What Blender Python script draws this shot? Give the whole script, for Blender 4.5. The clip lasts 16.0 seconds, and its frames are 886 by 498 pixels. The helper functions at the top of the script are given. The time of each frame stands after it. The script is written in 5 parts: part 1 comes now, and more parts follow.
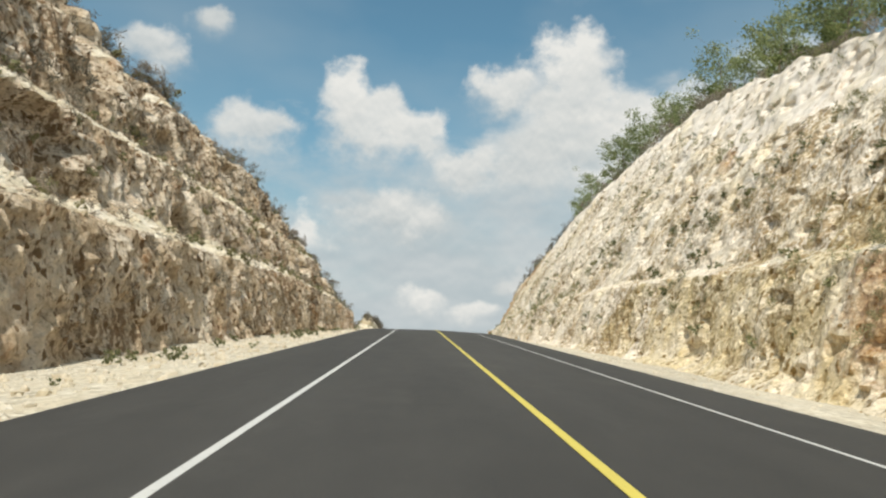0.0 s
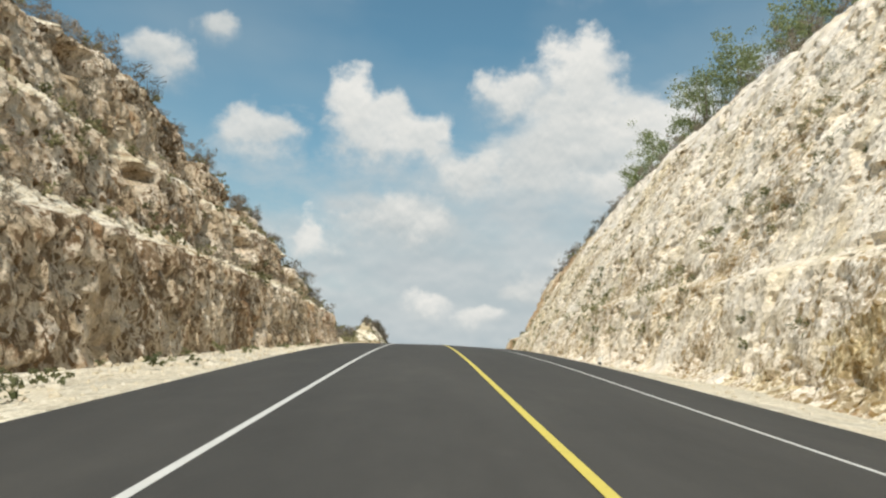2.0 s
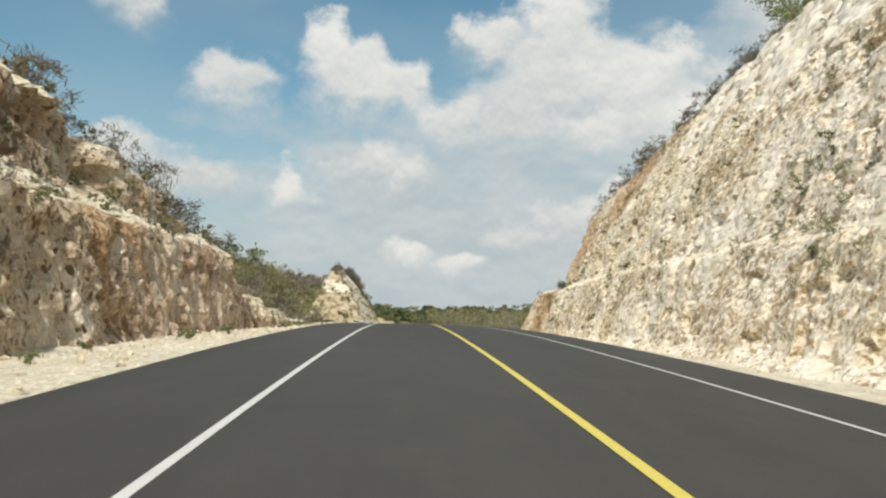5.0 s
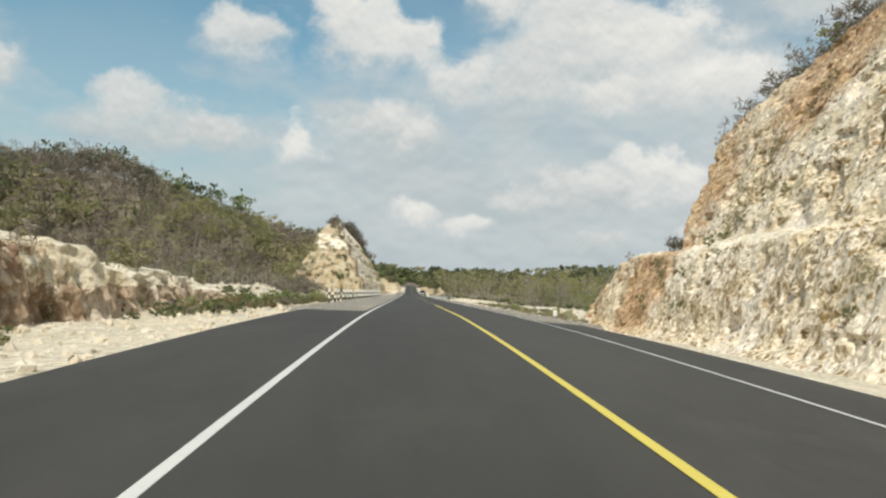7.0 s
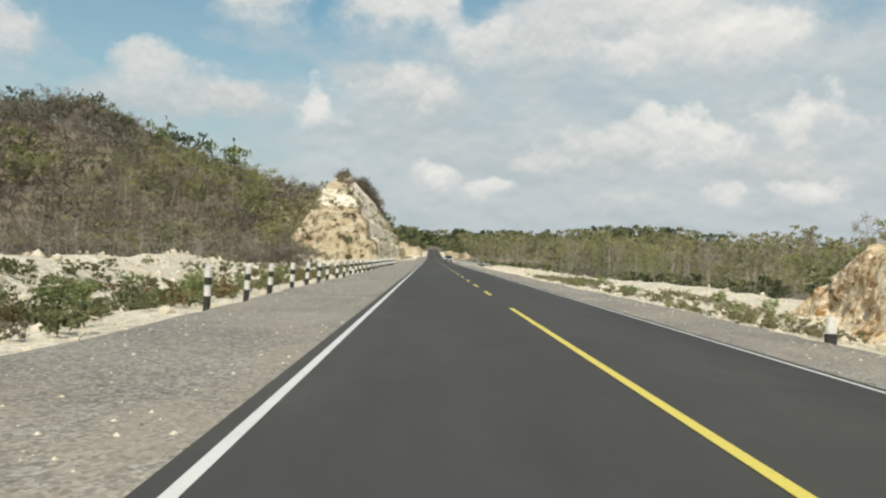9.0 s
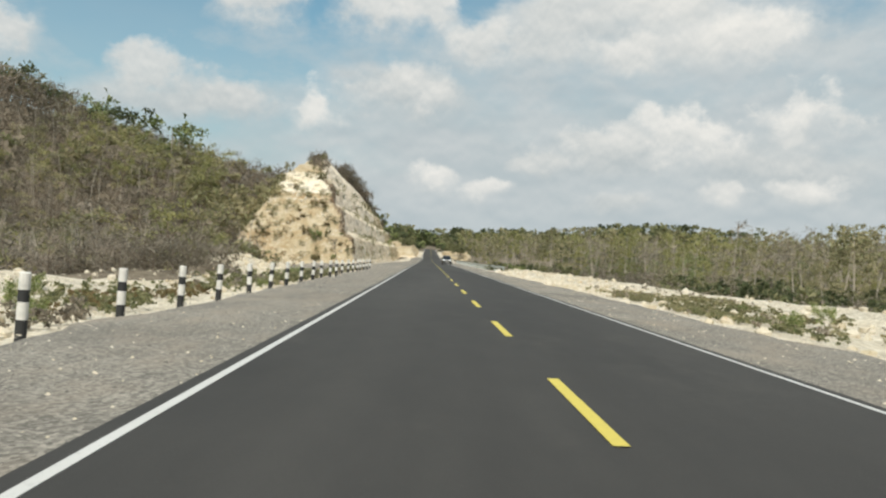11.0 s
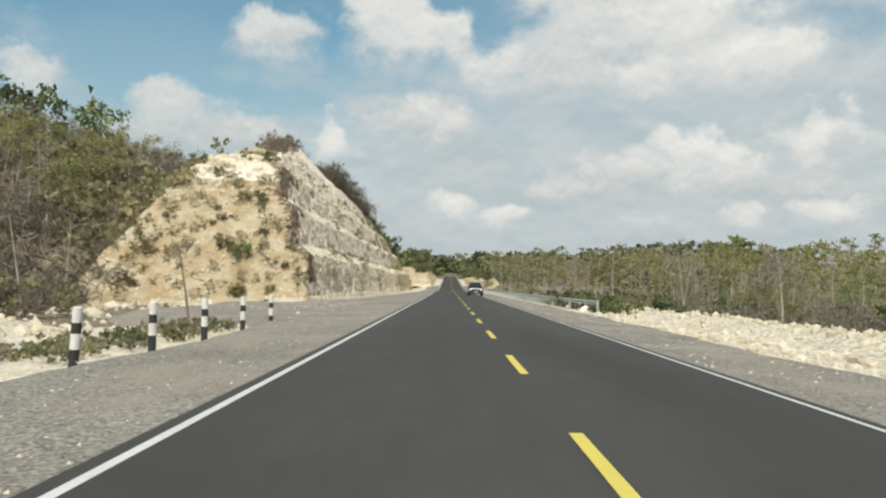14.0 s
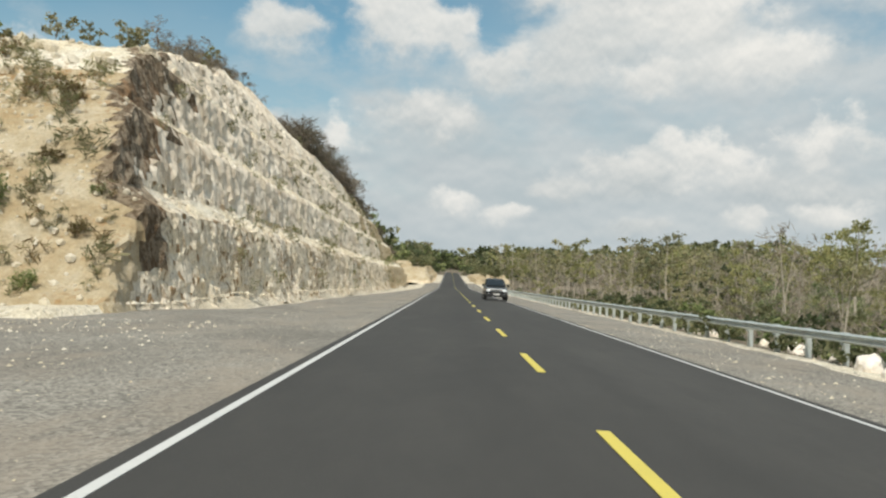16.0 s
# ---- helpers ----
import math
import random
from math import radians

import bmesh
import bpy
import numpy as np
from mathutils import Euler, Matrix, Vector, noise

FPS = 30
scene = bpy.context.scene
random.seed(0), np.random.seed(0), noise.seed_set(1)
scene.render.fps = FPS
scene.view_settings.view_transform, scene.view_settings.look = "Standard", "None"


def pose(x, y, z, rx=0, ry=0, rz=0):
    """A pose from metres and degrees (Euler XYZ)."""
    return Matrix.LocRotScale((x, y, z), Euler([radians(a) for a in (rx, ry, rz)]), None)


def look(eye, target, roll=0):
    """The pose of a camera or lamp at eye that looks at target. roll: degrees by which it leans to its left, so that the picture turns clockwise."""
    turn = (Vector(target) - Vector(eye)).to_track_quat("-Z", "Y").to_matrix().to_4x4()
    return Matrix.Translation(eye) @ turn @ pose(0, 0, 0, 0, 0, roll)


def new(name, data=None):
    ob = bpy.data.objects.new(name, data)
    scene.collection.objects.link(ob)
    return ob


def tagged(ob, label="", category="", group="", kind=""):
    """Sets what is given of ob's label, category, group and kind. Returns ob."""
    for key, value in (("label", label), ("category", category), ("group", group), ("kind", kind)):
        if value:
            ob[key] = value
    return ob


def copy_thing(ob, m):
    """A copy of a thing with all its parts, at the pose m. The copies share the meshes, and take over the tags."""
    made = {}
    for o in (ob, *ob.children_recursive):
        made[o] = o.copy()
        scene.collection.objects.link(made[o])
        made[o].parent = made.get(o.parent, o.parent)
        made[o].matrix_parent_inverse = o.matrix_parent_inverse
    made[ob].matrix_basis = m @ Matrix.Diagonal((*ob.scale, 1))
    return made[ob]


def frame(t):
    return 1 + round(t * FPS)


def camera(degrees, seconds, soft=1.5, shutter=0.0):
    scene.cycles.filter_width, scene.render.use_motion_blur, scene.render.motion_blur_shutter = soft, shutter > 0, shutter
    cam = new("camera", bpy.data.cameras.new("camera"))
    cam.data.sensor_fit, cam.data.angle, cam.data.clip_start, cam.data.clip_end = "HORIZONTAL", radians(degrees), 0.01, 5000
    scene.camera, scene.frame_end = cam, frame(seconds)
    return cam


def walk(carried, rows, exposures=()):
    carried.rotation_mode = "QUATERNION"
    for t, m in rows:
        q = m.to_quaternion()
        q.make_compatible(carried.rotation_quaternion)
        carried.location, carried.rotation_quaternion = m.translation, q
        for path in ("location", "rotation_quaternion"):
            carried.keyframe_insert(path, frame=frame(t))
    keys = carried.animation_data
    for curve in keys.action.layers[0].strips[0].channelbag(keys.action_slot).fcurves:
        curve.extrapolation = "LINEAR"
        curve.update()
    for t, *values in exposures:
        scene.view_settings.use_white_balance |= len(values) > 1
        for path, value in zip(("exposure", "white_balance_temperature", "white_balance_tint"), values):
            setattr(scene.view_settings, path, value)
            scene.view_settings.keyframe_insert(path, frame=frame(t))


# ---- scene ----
cam = camera(58.5, 16.0, 2.3)
# seconds, x, y, z, yaw, pitch, roll
PATH = [
    (0.00, -1.717, -0.16, 1.258, -1.96, 9.14, -2.60),
    (0.50, -1.593, 9.24, 1.964, -1.67, 9.71, -2.74),
    (1.00, -1.533, 18.63, 2.670, -1.83, 9.77, -3.06),
    (1.50, -1.562, 28.11, 3.383, -1.80, 9.83, -3.19),
    (2.00, -1.511, 37.53, 4.091, -1.55, 9.43, -2.53),
    (2.50, -1.616, 47.01, 4.803, -1.46, 7.08, -2.93),
    (3.00, -1.661, 56.34, 5.504, -1.69, 6.52, -3.18),
    (3.50, -1.711, 65.72, 6.185, -2.06, 6.08, -2.57),
    (4.00, -1.778, 74.91, 6.788, -2.76, 6.39, -1.53),
    (4.20, -1.794, 78.08, 6.981, -2.91, 6.50, -1.39),
    (5.25, -1.881, 97.86, 8.013, -2.87, 5.36, -1.92),
    (6.30, -1.967, 117.64, 8.747, -2.84, 4.24, -2.44),
    (6.50, -2.010, 121.42, 8.854, -2.90, 3.75, -2.51),
    (7.00, -2.086, 130.92, 9.074, -2.54, 2.86, -3.47),
    (7.50, -2.192, 140.55, 9.227, -1.47, 2.90, -4.01),
    (8.00, -2.276, 149.92, 9.308, -0.45, 1.18, -3.53),
    (8.50, -2.384, 159.18, 9.323, -0.86, 0.38, -3.05),
    (9.00, -2.247, 168.28, 9.274, -0.93, 0.12, -2.83),
    (9.20, -2.042, 171.87, 9.246, -0.91, -0.29, -2.84),
    (10.25, -1.710, 191.75, 9.090, -1.03, 0.04, -2.72),
    (11.30, -1.365, 211.65, 8.934, -1.15, 0.37, -2.61),
    (11.50, -1.342, 215.35, 8.905, -1.18, 0.57, -1.97),
    (12.00, -1.299, 224.40, 8.834, -1.11, 0.43, -1.88),
    (12.50, -1.029, 233.51, 8.762, -0.27, -0.59, -0.98),
    (13.00, -1.044, 242.83, 8.689, -0.87, 1.56, -0.41),
    (13.50, -1.059, 252.18, 8.615, -0.64, 2.89, -0.18),
    (14.00, -1.164, 261.52, 8.542, 0.39, 2.15, -1.28),
    (14.50, -1.254, 270.97, 8.468, 1.23, 2.00, -1.88),
    (15.00, -1.390, 280.32, 8.394, 1.66, 2.06, -2.35),
    (15.50, -1.381, 290.14, 8.317, 1.54, 2.13, -2.08),
    (16.00, -1.458, 299.85, 8.241, 0.45, 1.92, -2.60),
]
walk(cam, [(t, pose(x, y, z, 90 + p, r, w)) for t, x, y, z, w, p, r in PATH])

# ---- light ----
SUN_DIR = Vector((-0.085, -0.615, 0.775)).normalized()
sun_data = bpy.data.lights.new("sun", "SUN")
sun_data.energy, sun_data.angle, sun_data.color = 3.9, radians(0.6), (1.0, 0.955, 0.865)
sun = new("sun", sun_data)
sun.matrix_world = look((0, 0, 200), Vector((0, 0, 200)) - SUN_DIR)
scene.view_settings.exposure = 0.0

# clouds, the far ones first: bearing and height in degrees, half-width, half-height, brightness
CLOUD_SHEETS = [
    (16.0, 15.8, 14.0, 4.8, 0.92), (9.0, 15.2, 6.5, 4.2, 0.72), (-2.3, 10.6, 6.0, 2.6, 0.52), (-17.0, 9.6, 8.0, 2.2, 0.50),
    (27.0, 20.0, 9.0, 4.0, 0.80), (12.0, 7.2, 6.0, 2.0, 0.52), (24.0, 6.4, 8.0, 2.6, 0.56),
]
CLOUD_HEAPS = [
    (11.8, 18.6, 4.6, 3.6, 0.86), (5.8, 20.2, 2.9, 2.0, 0.90), (10.4, 22.0, 3.9, 2.9, 1.05), (-12.7, 16.2, 3.2, 2.1, 0.80),
    (-20.0, 20.6, 2.3, 2.1, 0.74), (-16.4, 23.3, 1.7, 1.2, 0.62), (-4.4, 17.2, 3.6, 3.1, 0.92), (-6.2, 19.4, 1.9, 2.7, 1.02),
    (-0.5, 16.3, 3.3, 2.5, 0.95), (17.5, 17.6, 5.0, 2.6, 0.98),
    (22.0, 14.6, 4.6, 2.2, 0.98), (13.5, 13.8, 4.0, 1.9, 0.90), (3.2, 14.2, 3.4, 2.0, 0.84),
]
CLOUD_PUFFS = [
    (-14.4, 9.6, 3.0, 1.5, 0.66), (-19.2, 11.0, 3.2, 1.7, 0.76), (-28.0, 12.2, 1.9, 1.9, 0.78), (-2.2, 11.0, 3.6, 2.3, 0.80),
    (-8.4, 9.2, 2.5, 2.0, 1.0), (8.0, 6.4, 2.4, 1.2, 0.70), (12.0, 7.6, 2.8, 1.6, 0.84), (17.0, 8.3, 4.0, 2.1, 1.0),
    (25.3, 8.8, 3.3, 2.7, 0.98), (13.5, 3.6, 2.6, 1.0, 0.66), (20.5, 4.5, 1.7, 1.1, 0.92), (25.4, 4.6, 2.6, 1.3, 0.92),
    (0.4, 5.2, 2.0, 1.2, 1.0), (4.1, 4.5, 1.6, 0.85, 1.0),
]


def build_sky():
    world = bpy.data.worlds.new("sky")
    scene.world = world
    world.use_nodes = True
    nt = world.node_tree
    nt.nodes.clear()
    nd, ln = nt.nodes.new, nt.links.new

    def math_node(op, a, b=None, clamp=False):
        n = nd("ShaderNodeMath")
        n.operation, n.use_clamp = op, clamp
        for i, v in enumerate((a, b)):
            if v is None:
                continue
            if isinstance(v, (int, float)):
                n.inputs[i].default_value = v
            else:
                ln(v, n.inputs[i])
        return n.outputs[0]

    def vector_node(op, a, b, c=None):
        n = nd("ShaderNodeVectorMath")
        n.operation = op
        for i, v in enumerate((a, b, c)):
            if v is None:
                continue
            if isinstance(v, tuple):
                n.inputs[i].default_value = v
            else:
                ln(v, n.inputs[i])
        return n.outputs[0]

    def mix_node(fac, a, b):
        n = nd("ShaderNodeMix")
        n.data_type = "RGBA"
        for v, i in ((fac, 0), (a, 6), (b, 7)):
            if isinstance(v, tuple):
                n.inputs[i].default_value = (*v, 1)
            else:
                ln(v, n.inputs[i])
        return n.outputs[2]

    sky = nd("ShaderNodeTexSky")
    sky.sky_type, sky.sun_disc = "NISHITA", False
    sky.sun_elevation, sky.sun_rotation = math.asin(SUN_DIR.z), math.atan2(SUN_DIR.x, SUN_DIR.y) % (2 * math.pi)
    sky.air_density, sky.dust_density, sky.ozone_density = 1.0, 1.2, 1.2
    coord = nd("ShaderNodeTexCoord")
    sep = nd("ShaderNodeSeparateXYZ")
    ln(coord.outputs["Generated"], sep.inputs[0])
    az = math_node("MULTIPLY", math_node("ARCTAN2", sep.outputs[0], sep.outputs[1]), 57.2958)
    el = math_node("MULTIPLY", math_node("ARCSINE", sep.outputs[2]), 57.2958)
    comb = nd("ShaderNodeCombineXYZ")
    ln(az, comb.inputs[0]), ln(el, comb.inputs[1])

    def noise(scale, detail, rough, offset=(0, 0, 0), stretch=(1, 1, 1), out="Fac"):
        m = nd("ShaderNodeMapping")
        m.inputs["Location"].default_value, m.inputs["Scale"].default_value = offset, stretch
        ln(comb.outputs[0], m.inputs["Vector"])
        n = nd("ShaderNodeTexNoise")
        n.inputs["Scale"].default_value, n.inputs["Detail"].default_value, n.inputs["Roughness"].default_value = scale, detail, rough
        ln(m.outputs[0], n.inputs["Vector"])
        return n.outputs[out]

    broad = noise(0.075, 4, 0.5, (31, 7, 0), (0.7, 1.5, 1))
    puff = noise(0.34, 5, 0.55)
    puff_up = noise(0.34, 5, 0.55, (0, 0.35, 0))
    curl = vector_node("SUBTRACT", noise(0.30, 6, 0.58, (2, 9, 4), (1, 1.15, 1), "Color"), (0.5, 0.5, 0.5))
    drift = vector_node("SUBTRACT", noise(0.13, 5, 0.6, (12, 3, 7), (0.7, 1.2, 1), "Color"), (0.5, 0.5, 0.5))
    grain = math_node("MULTIPLY", math_node("SUBTRACT", puff, puff_up), 1.3)
    swell = math_node("SUBTRACT", noise(0.11, 3, 0.5, (3, 8, 0), (1, 1.6, 1)), noise(0.11, 3, 0.5, (3, 8.7, 0), (1, 1.6, 1)))

    # blue sky, hazier towards the horizon and to the right
    veil = math_node("MULTIPLY", math_node("SUBTRACT", broad, 0.36), 2.2, True)
    side = math_node("MULTIPLY", math_node("ADD", az, math_node("MULTIPLY", broad, 14.0)), 0.09, True)
    side = math_node("MULTIPLY", side, math_node("MULTIPLY", math_node("SUBTRACT", 24.0, el), 0.12, True))
    low = math_node("MULTIPLY", math_node("SUBTRACT", 17.0, el), 0.07, True)
    haze = math_node("MULTIPLY", math_node("ADD", math_node("ADD", math_node("MULTIPLY", veil, 0.38), math_node("MULTIPLY", side, 0.35)), low), 0.9, True)
    col = mix_node(haze, vector_node("MULTIPLY", sky.outputs[0], (0.090, 0.126, 0.112)), (0.45, 0.525, 0.55))

    # broken cloud over the rest of the sky
    away = math_node("MULTIPLY", math_node("SUBTRACT", math_node("ABSOLUTE", az), 33.0), 0.1, True)
    up = math_node("MULTIPLY", math_node("SUBTRACT", el, 26.0), 0.15, True)
    wide = math_node("MAXIMUM", away, up)
    dens = math_node("ADD", math_node("MULTIPLY", math_node("SUBTRACT", broad, 0.45), 5.0), math_node("MULTIPLY", math_node("SUBTRACT", puff, 0.5), 3.0))
    shade = mix_node(math_node("ADD", grain, 0.55, True), (0.47, 0.53, 0.55), (0.80, 0.81, 0.79))
    col = mix_node(math_node("MULTIPLY", math_node("MULTIPLY", dens, 1.6, True), wide), col, shade)

    def cloud(col, a, e, ra, re, bright, warp, ruffle, edge, cover):
        """One cloud laid over the sky so far: a ruffled heap with a bright, crisp top and a grey, fading base."""
        # taken after the clouds behind it, so that one cloud at a time is worked out
        here = vector_node("MULTIPLY_ADD", col, (1e-7, 1e-7, 0), comb.outputs[0])
        p = vector_node("MULTIPLY_ADD", here, (1 / ra, 1 / re, 0), (-a / ra, -e / re, 0))
        q = vector_node("MULTIPLY_ADD", warp, (ruffle, ruffle, 0), p)
        length = nd("ShaderNodeVectorMath")
        length.operation = "LENGTH"
        ln(q, length.inputs[0])
        height = nd("ShaderNodeSeparateXYZ")
        ln(q, height.inputs[0])
        inside = math_node("SUBTRACT", 1.0, length.outputs["Value"])
        soft = math_node("ADD", math_node("MULTIPLY", math_node("SUBTRACT", 0.35, height.outputs[1]), 1.0, True), edge)
        mask = nd("ShaderNodeMapRange")
        mask.interpolation_type = "SMOOTHSTEP"
        ln(math_node("DIVIDE", inside, soft), mask.inputs["Value"])
        mask.inputs["To Max"].default_value = cover
        lit = math_node("MULTIPLY_ADD", height.outputs[1], 0.42)
        lit.node.inputs[2].default_value = 0.30 + 0.42 * bright
        lit = math_node("ADD", math_node("MULTIPLY", lit, bright), grain, True)
        return mix_node(mask.outputs[0], col, mix_node(lit, (0.42, 0.48, 0.50), (0.86, 0.845, 0.795)))

    # thin grey cloud that fills the gaps, closed low down and to the right, broken high on the left
    fill = math_node("ADD", math_node("MULTIPLY", math_node("SUBTRACT", noise(0.16, 6, 0.6, (5, 2, 9), (0.8, 1.5, 1)), 0.5), 3.6), math_node("MULTIPLY", side, 0.55))
    fill = math_node("ADD", fill, math_node("MULTIPLY", math_node("SUBTRACT", 14.5, el), 0.075))
    fill = math_node("MULTIPLY", math_node("ADD", fill, 0.02), 0.9, True)
    tone = math_node("MULTIPLY_ADD", swell, 3.2)
    tone.node.inputs[2].default_value = 0.42
    tone = math_node("ADD", tone, math_node("MULTIPLY", grain, 0.6), True)
    col = mix_node(math_node("MULTIPLY", fill, 0.86), col, mix_node(tone, (0.43, 0.50, 0.53), (0.72, 0.735, 0.72)))
    for c in CLOUD_SHEETS:
        col = cloud(col, *c, drift, 2.2, 0.6, 0.85)
    for a, e, ra, re, bright in CLOUD_HEAPS:
        col = cloud(col, a, e, ra * 1.22, re * 1.22, bright, curl, 1.85, 0.46, 0.94)
    for a, e, ra, re, bright in CLOUD_PUFFS:
        col = cloud(col, a, e, ra * 1.3, re * 1.3, bright, curl, 2.5, 0.55, 0.92)
    # haze over the lowest clouds
    col = mix_node(math_node("MULTIPLY", math_node("SUBTRACT", 4.5, el), 0.12, True), col, (0.42, 0.50, 0.54))
    bg = nd("ShaderNodeBackground")
    ln(col, bg.inputs["Color"])
    out = nd("ShaderNodeOutputWorld")
    ln(bg.outputs[0], out.inputs["Surface"])


build_sky()

# ---- materials ----


class Nodes:
    """Short hand for a node material."""

    def __init__(self, name, rough=0.9, metal=0.0, spec=0.3):
        self.mat = bpy.data.materials.new(name)
        self.mat.use_nodes = True
        self.nt = self.mat.node_tree
        self.bsdf = self.nt.nodes["Principled BSDF"]
        self.bsdf.inputs["Roughness"].default_value, self.bsdf.inputs["Metallic"].default_value = rough, metal
        self.bsdf.inputs["Specular IOR Level"].default_value = spec
        self.geo = self.nt.nodes.new("ShaderNodeNewGeometry")

    def link(self, a, b):
        self.nt.links.new(a, b)

    def noise(self, scale, detail=5, rough=0.55, stretch=(1, 1, 1), offset=(0, 0, 0)):
        m = self.nt.nodes.new("ShaderNodeMapping")
        m.inputs["Scale"].default_value, m.inputs["Location"].default_value = stretch, offset
        self.link(self.geo.outputs["Position"], m.inputs["Vector"])
        n = self.nt.nodes.new("ShaderNodeTexNoise")
        n.inputs["Scale"].default_value, n.inputs["Detail"].default_value, n.inputs["Roughness"].default_value = scale, detail, rough
        self.link(m.outputs[0], n.inputs["Vector"])
        return n.outputs["Fac"]

    def cells(self, scale, stretch=(1, 1, 1), out="Distance"):
        m = self.nt.nodes.new("ShaderNodeMapping")
        m.inputs["Scale"].default_value = stretch
        self.link(self.geo.outputs["Position"], m.inputs["Vector"])
        n = self.nt.nodes.new("ShaderNodeTexVoronoi")
        n.inputs["Scale"].default_value = scale
        self.link(m.outputs[0], n.inputs["Vector"])
        return n.outputs[out]

    def ramp(self, fac, *stops):
        r = self.nt.nodes.new("ShaderNodeValToRGB")
        el = r.color_ramp.elements
        while len(el) < len(stops):
            el.new(0.5)
        for e, (p, c) in zip(el, stops):
            e.position, e.color = p, (*c, 1) if len(c) == 3 else c
        self.link(fac, r.inputs[0])
        return r.outputs[0]

    def step(self, fac, lo, hi):
        return self.ramp(fac, (lo, (0, 0, 0)), (hi, (1, 1, 1)))

    def mix(self, fac, a, b, mode="MIX"):
        m = self.nt.nodes.new("ShaderNodeMix")
        m.data_type, m.blend_type = "RGBA", mode
        for v, i in ((fac, 0), (a, 6), (b, 7)):
            if isinstance(v, float):
                m.inputs[i].default_value = v
            elif isinstance(v, tuple):
                m.inputs[i].default_value = (*v, 1)
            else:
                self.link(v, m.inputs[i])
        return m.outputs[2]

    def colour(self, c):
        if isinstance(c, tuple):
            self.bsdf.inputs["Base Color"].default_value = (*c, 1)
        else:
            self.link(c, self.bsdf.inputs["Base Color"])
        return self

    def bump(self, fac, strength, distance):
        b = self.nt.nodes.new("ShaderNodeBump")
        b.inputs["Strength"].default_value, b.inputs["Distance"].default_value = strength, distance
        self.link(fac, b.inputs["Height"])
        old = self.bsdf.inputs["Normal"].links
        if old:
            self.link(old[0].from_socket, b.inputs["Normal"])
        self.link(b.outputs[0], self.bsdf.inputs["Normal"])
        return self


def rock_material(name, pale, cream, ochre, dark, rust_amount, streak, stains=(), pit=0.0, run_col=(0.25, 0.19, 0.13), tall=0.85, soft=0.035, relief=1.0, nodule=0.5):
    """Cut limestone: pale stone, ochre clay, clusters of pits with their shade put into the colour and, where streak is
    set, runs of brown weathering.
    """
    n = Nodes(name, 0.95, spec=0.15)

    def add(a, b, gain, shift):
        m = n.nt.nodes.new("ShaderNodeMath")
        m.operation = "MULTIPLY_ADD"
        m.inputs[1].default_value = gain
        n.link(b, m.inputs[0]), n.link(a, m.inputs[2])
        q = n.nt.nodes.new("ShaderNodeMath")
        q.operation = "ADD"
        q.inputs[1].default_value = shift
        n.link(m.outputs[0], q.inputs[0])
        return q.outputs[0]

    body = n.ramp(n.noise(0.42, 9, 0.66), (0.30, ochre), (0.45, cream), (0.60, pale))
    tint = n.step(n.noise(0.20, 6, 0.68, offset=(3, 30, 8)), 0.50, 0.68)
    body = n.mix(n.mix(0.4, (0.0, 0.0, 0.0), tint), body, (ochre[0] * 1.05, ochre[1] * 1.06, ochre[2] * 0.98))
    # pits come in swarms, their shade painted as dark colour, and leave dusty stretches clear
    swarm = n.noise(0.11, 4, 0.6, offset=(40, 2, 11))
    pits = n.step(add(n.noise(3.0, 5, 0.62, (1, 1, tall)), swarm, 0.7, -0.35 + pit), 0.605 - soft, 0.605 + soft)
    # the stone weathers into fist- to head-sized lumps; shade in the holes and gaps between them is painted dark
    lumps = n.nt.nodes.new("ShaderNodeTexVoronoi")
    lumps.inputs["Scale"].default_value = 1.0
    shake = n.nt.nodes.new("ShaderNodeTexNoise")
    shake.inputs["Scale"].default_value, shake.inputs["Detail"].default_value = 1.6, 4
    n.link(n.geo.outputs["Position"], shake.inputs["Vector"])
    size = n.nt.nodes.new("ShaderNodeMapping")
    size.inputs["Scale"].default_value = (2.9, 2.9, 2.9 * (0.45 + 0.55 * tall))
    bent = n.nt.nodes.new("ShaderNodeVectorMath")
    bent.operation = "MULTIPLY_ADD"
    bent.inputs[1].default_value = (0.9, 0.9, 0.9)
    n.link(shake.outputs["Color"], bent.inputs[0]), n.link(n.geo.outputs["Position"], bent.inputs[2])
    n.link(bent.outputs[0], size.inputs["Vector"]), n.link(size.outputs[0], lumps.inputs["Vector"])
    tone = n.nt.nodes.new("ShaderNodeSeparateColor")
    n.link(lumps.outputs["Color"], tone.inputs[0])
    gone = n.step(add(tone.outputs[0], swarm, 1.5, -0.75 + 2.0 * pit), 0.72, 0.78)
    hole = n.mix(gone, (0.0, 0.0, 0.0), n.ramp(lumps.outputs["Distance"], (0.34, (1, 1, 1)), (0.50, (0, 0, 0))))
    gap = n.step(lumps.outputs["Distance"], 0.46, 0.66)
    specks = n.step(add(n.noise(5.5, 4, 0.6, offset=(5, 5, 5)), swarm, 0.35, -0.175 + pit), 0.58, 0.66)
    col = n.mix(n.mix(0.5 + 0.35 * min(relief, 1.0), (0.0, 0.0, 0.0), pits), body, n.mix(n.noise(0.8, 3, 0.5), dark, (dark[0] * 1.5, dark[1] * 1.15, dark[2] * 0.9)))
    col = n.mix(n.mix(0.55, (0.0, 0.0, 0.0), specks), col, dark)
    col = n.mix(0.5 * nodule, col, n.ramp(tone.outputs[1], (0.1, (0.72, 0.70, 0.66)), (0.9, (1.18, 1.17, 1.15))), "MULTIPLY")
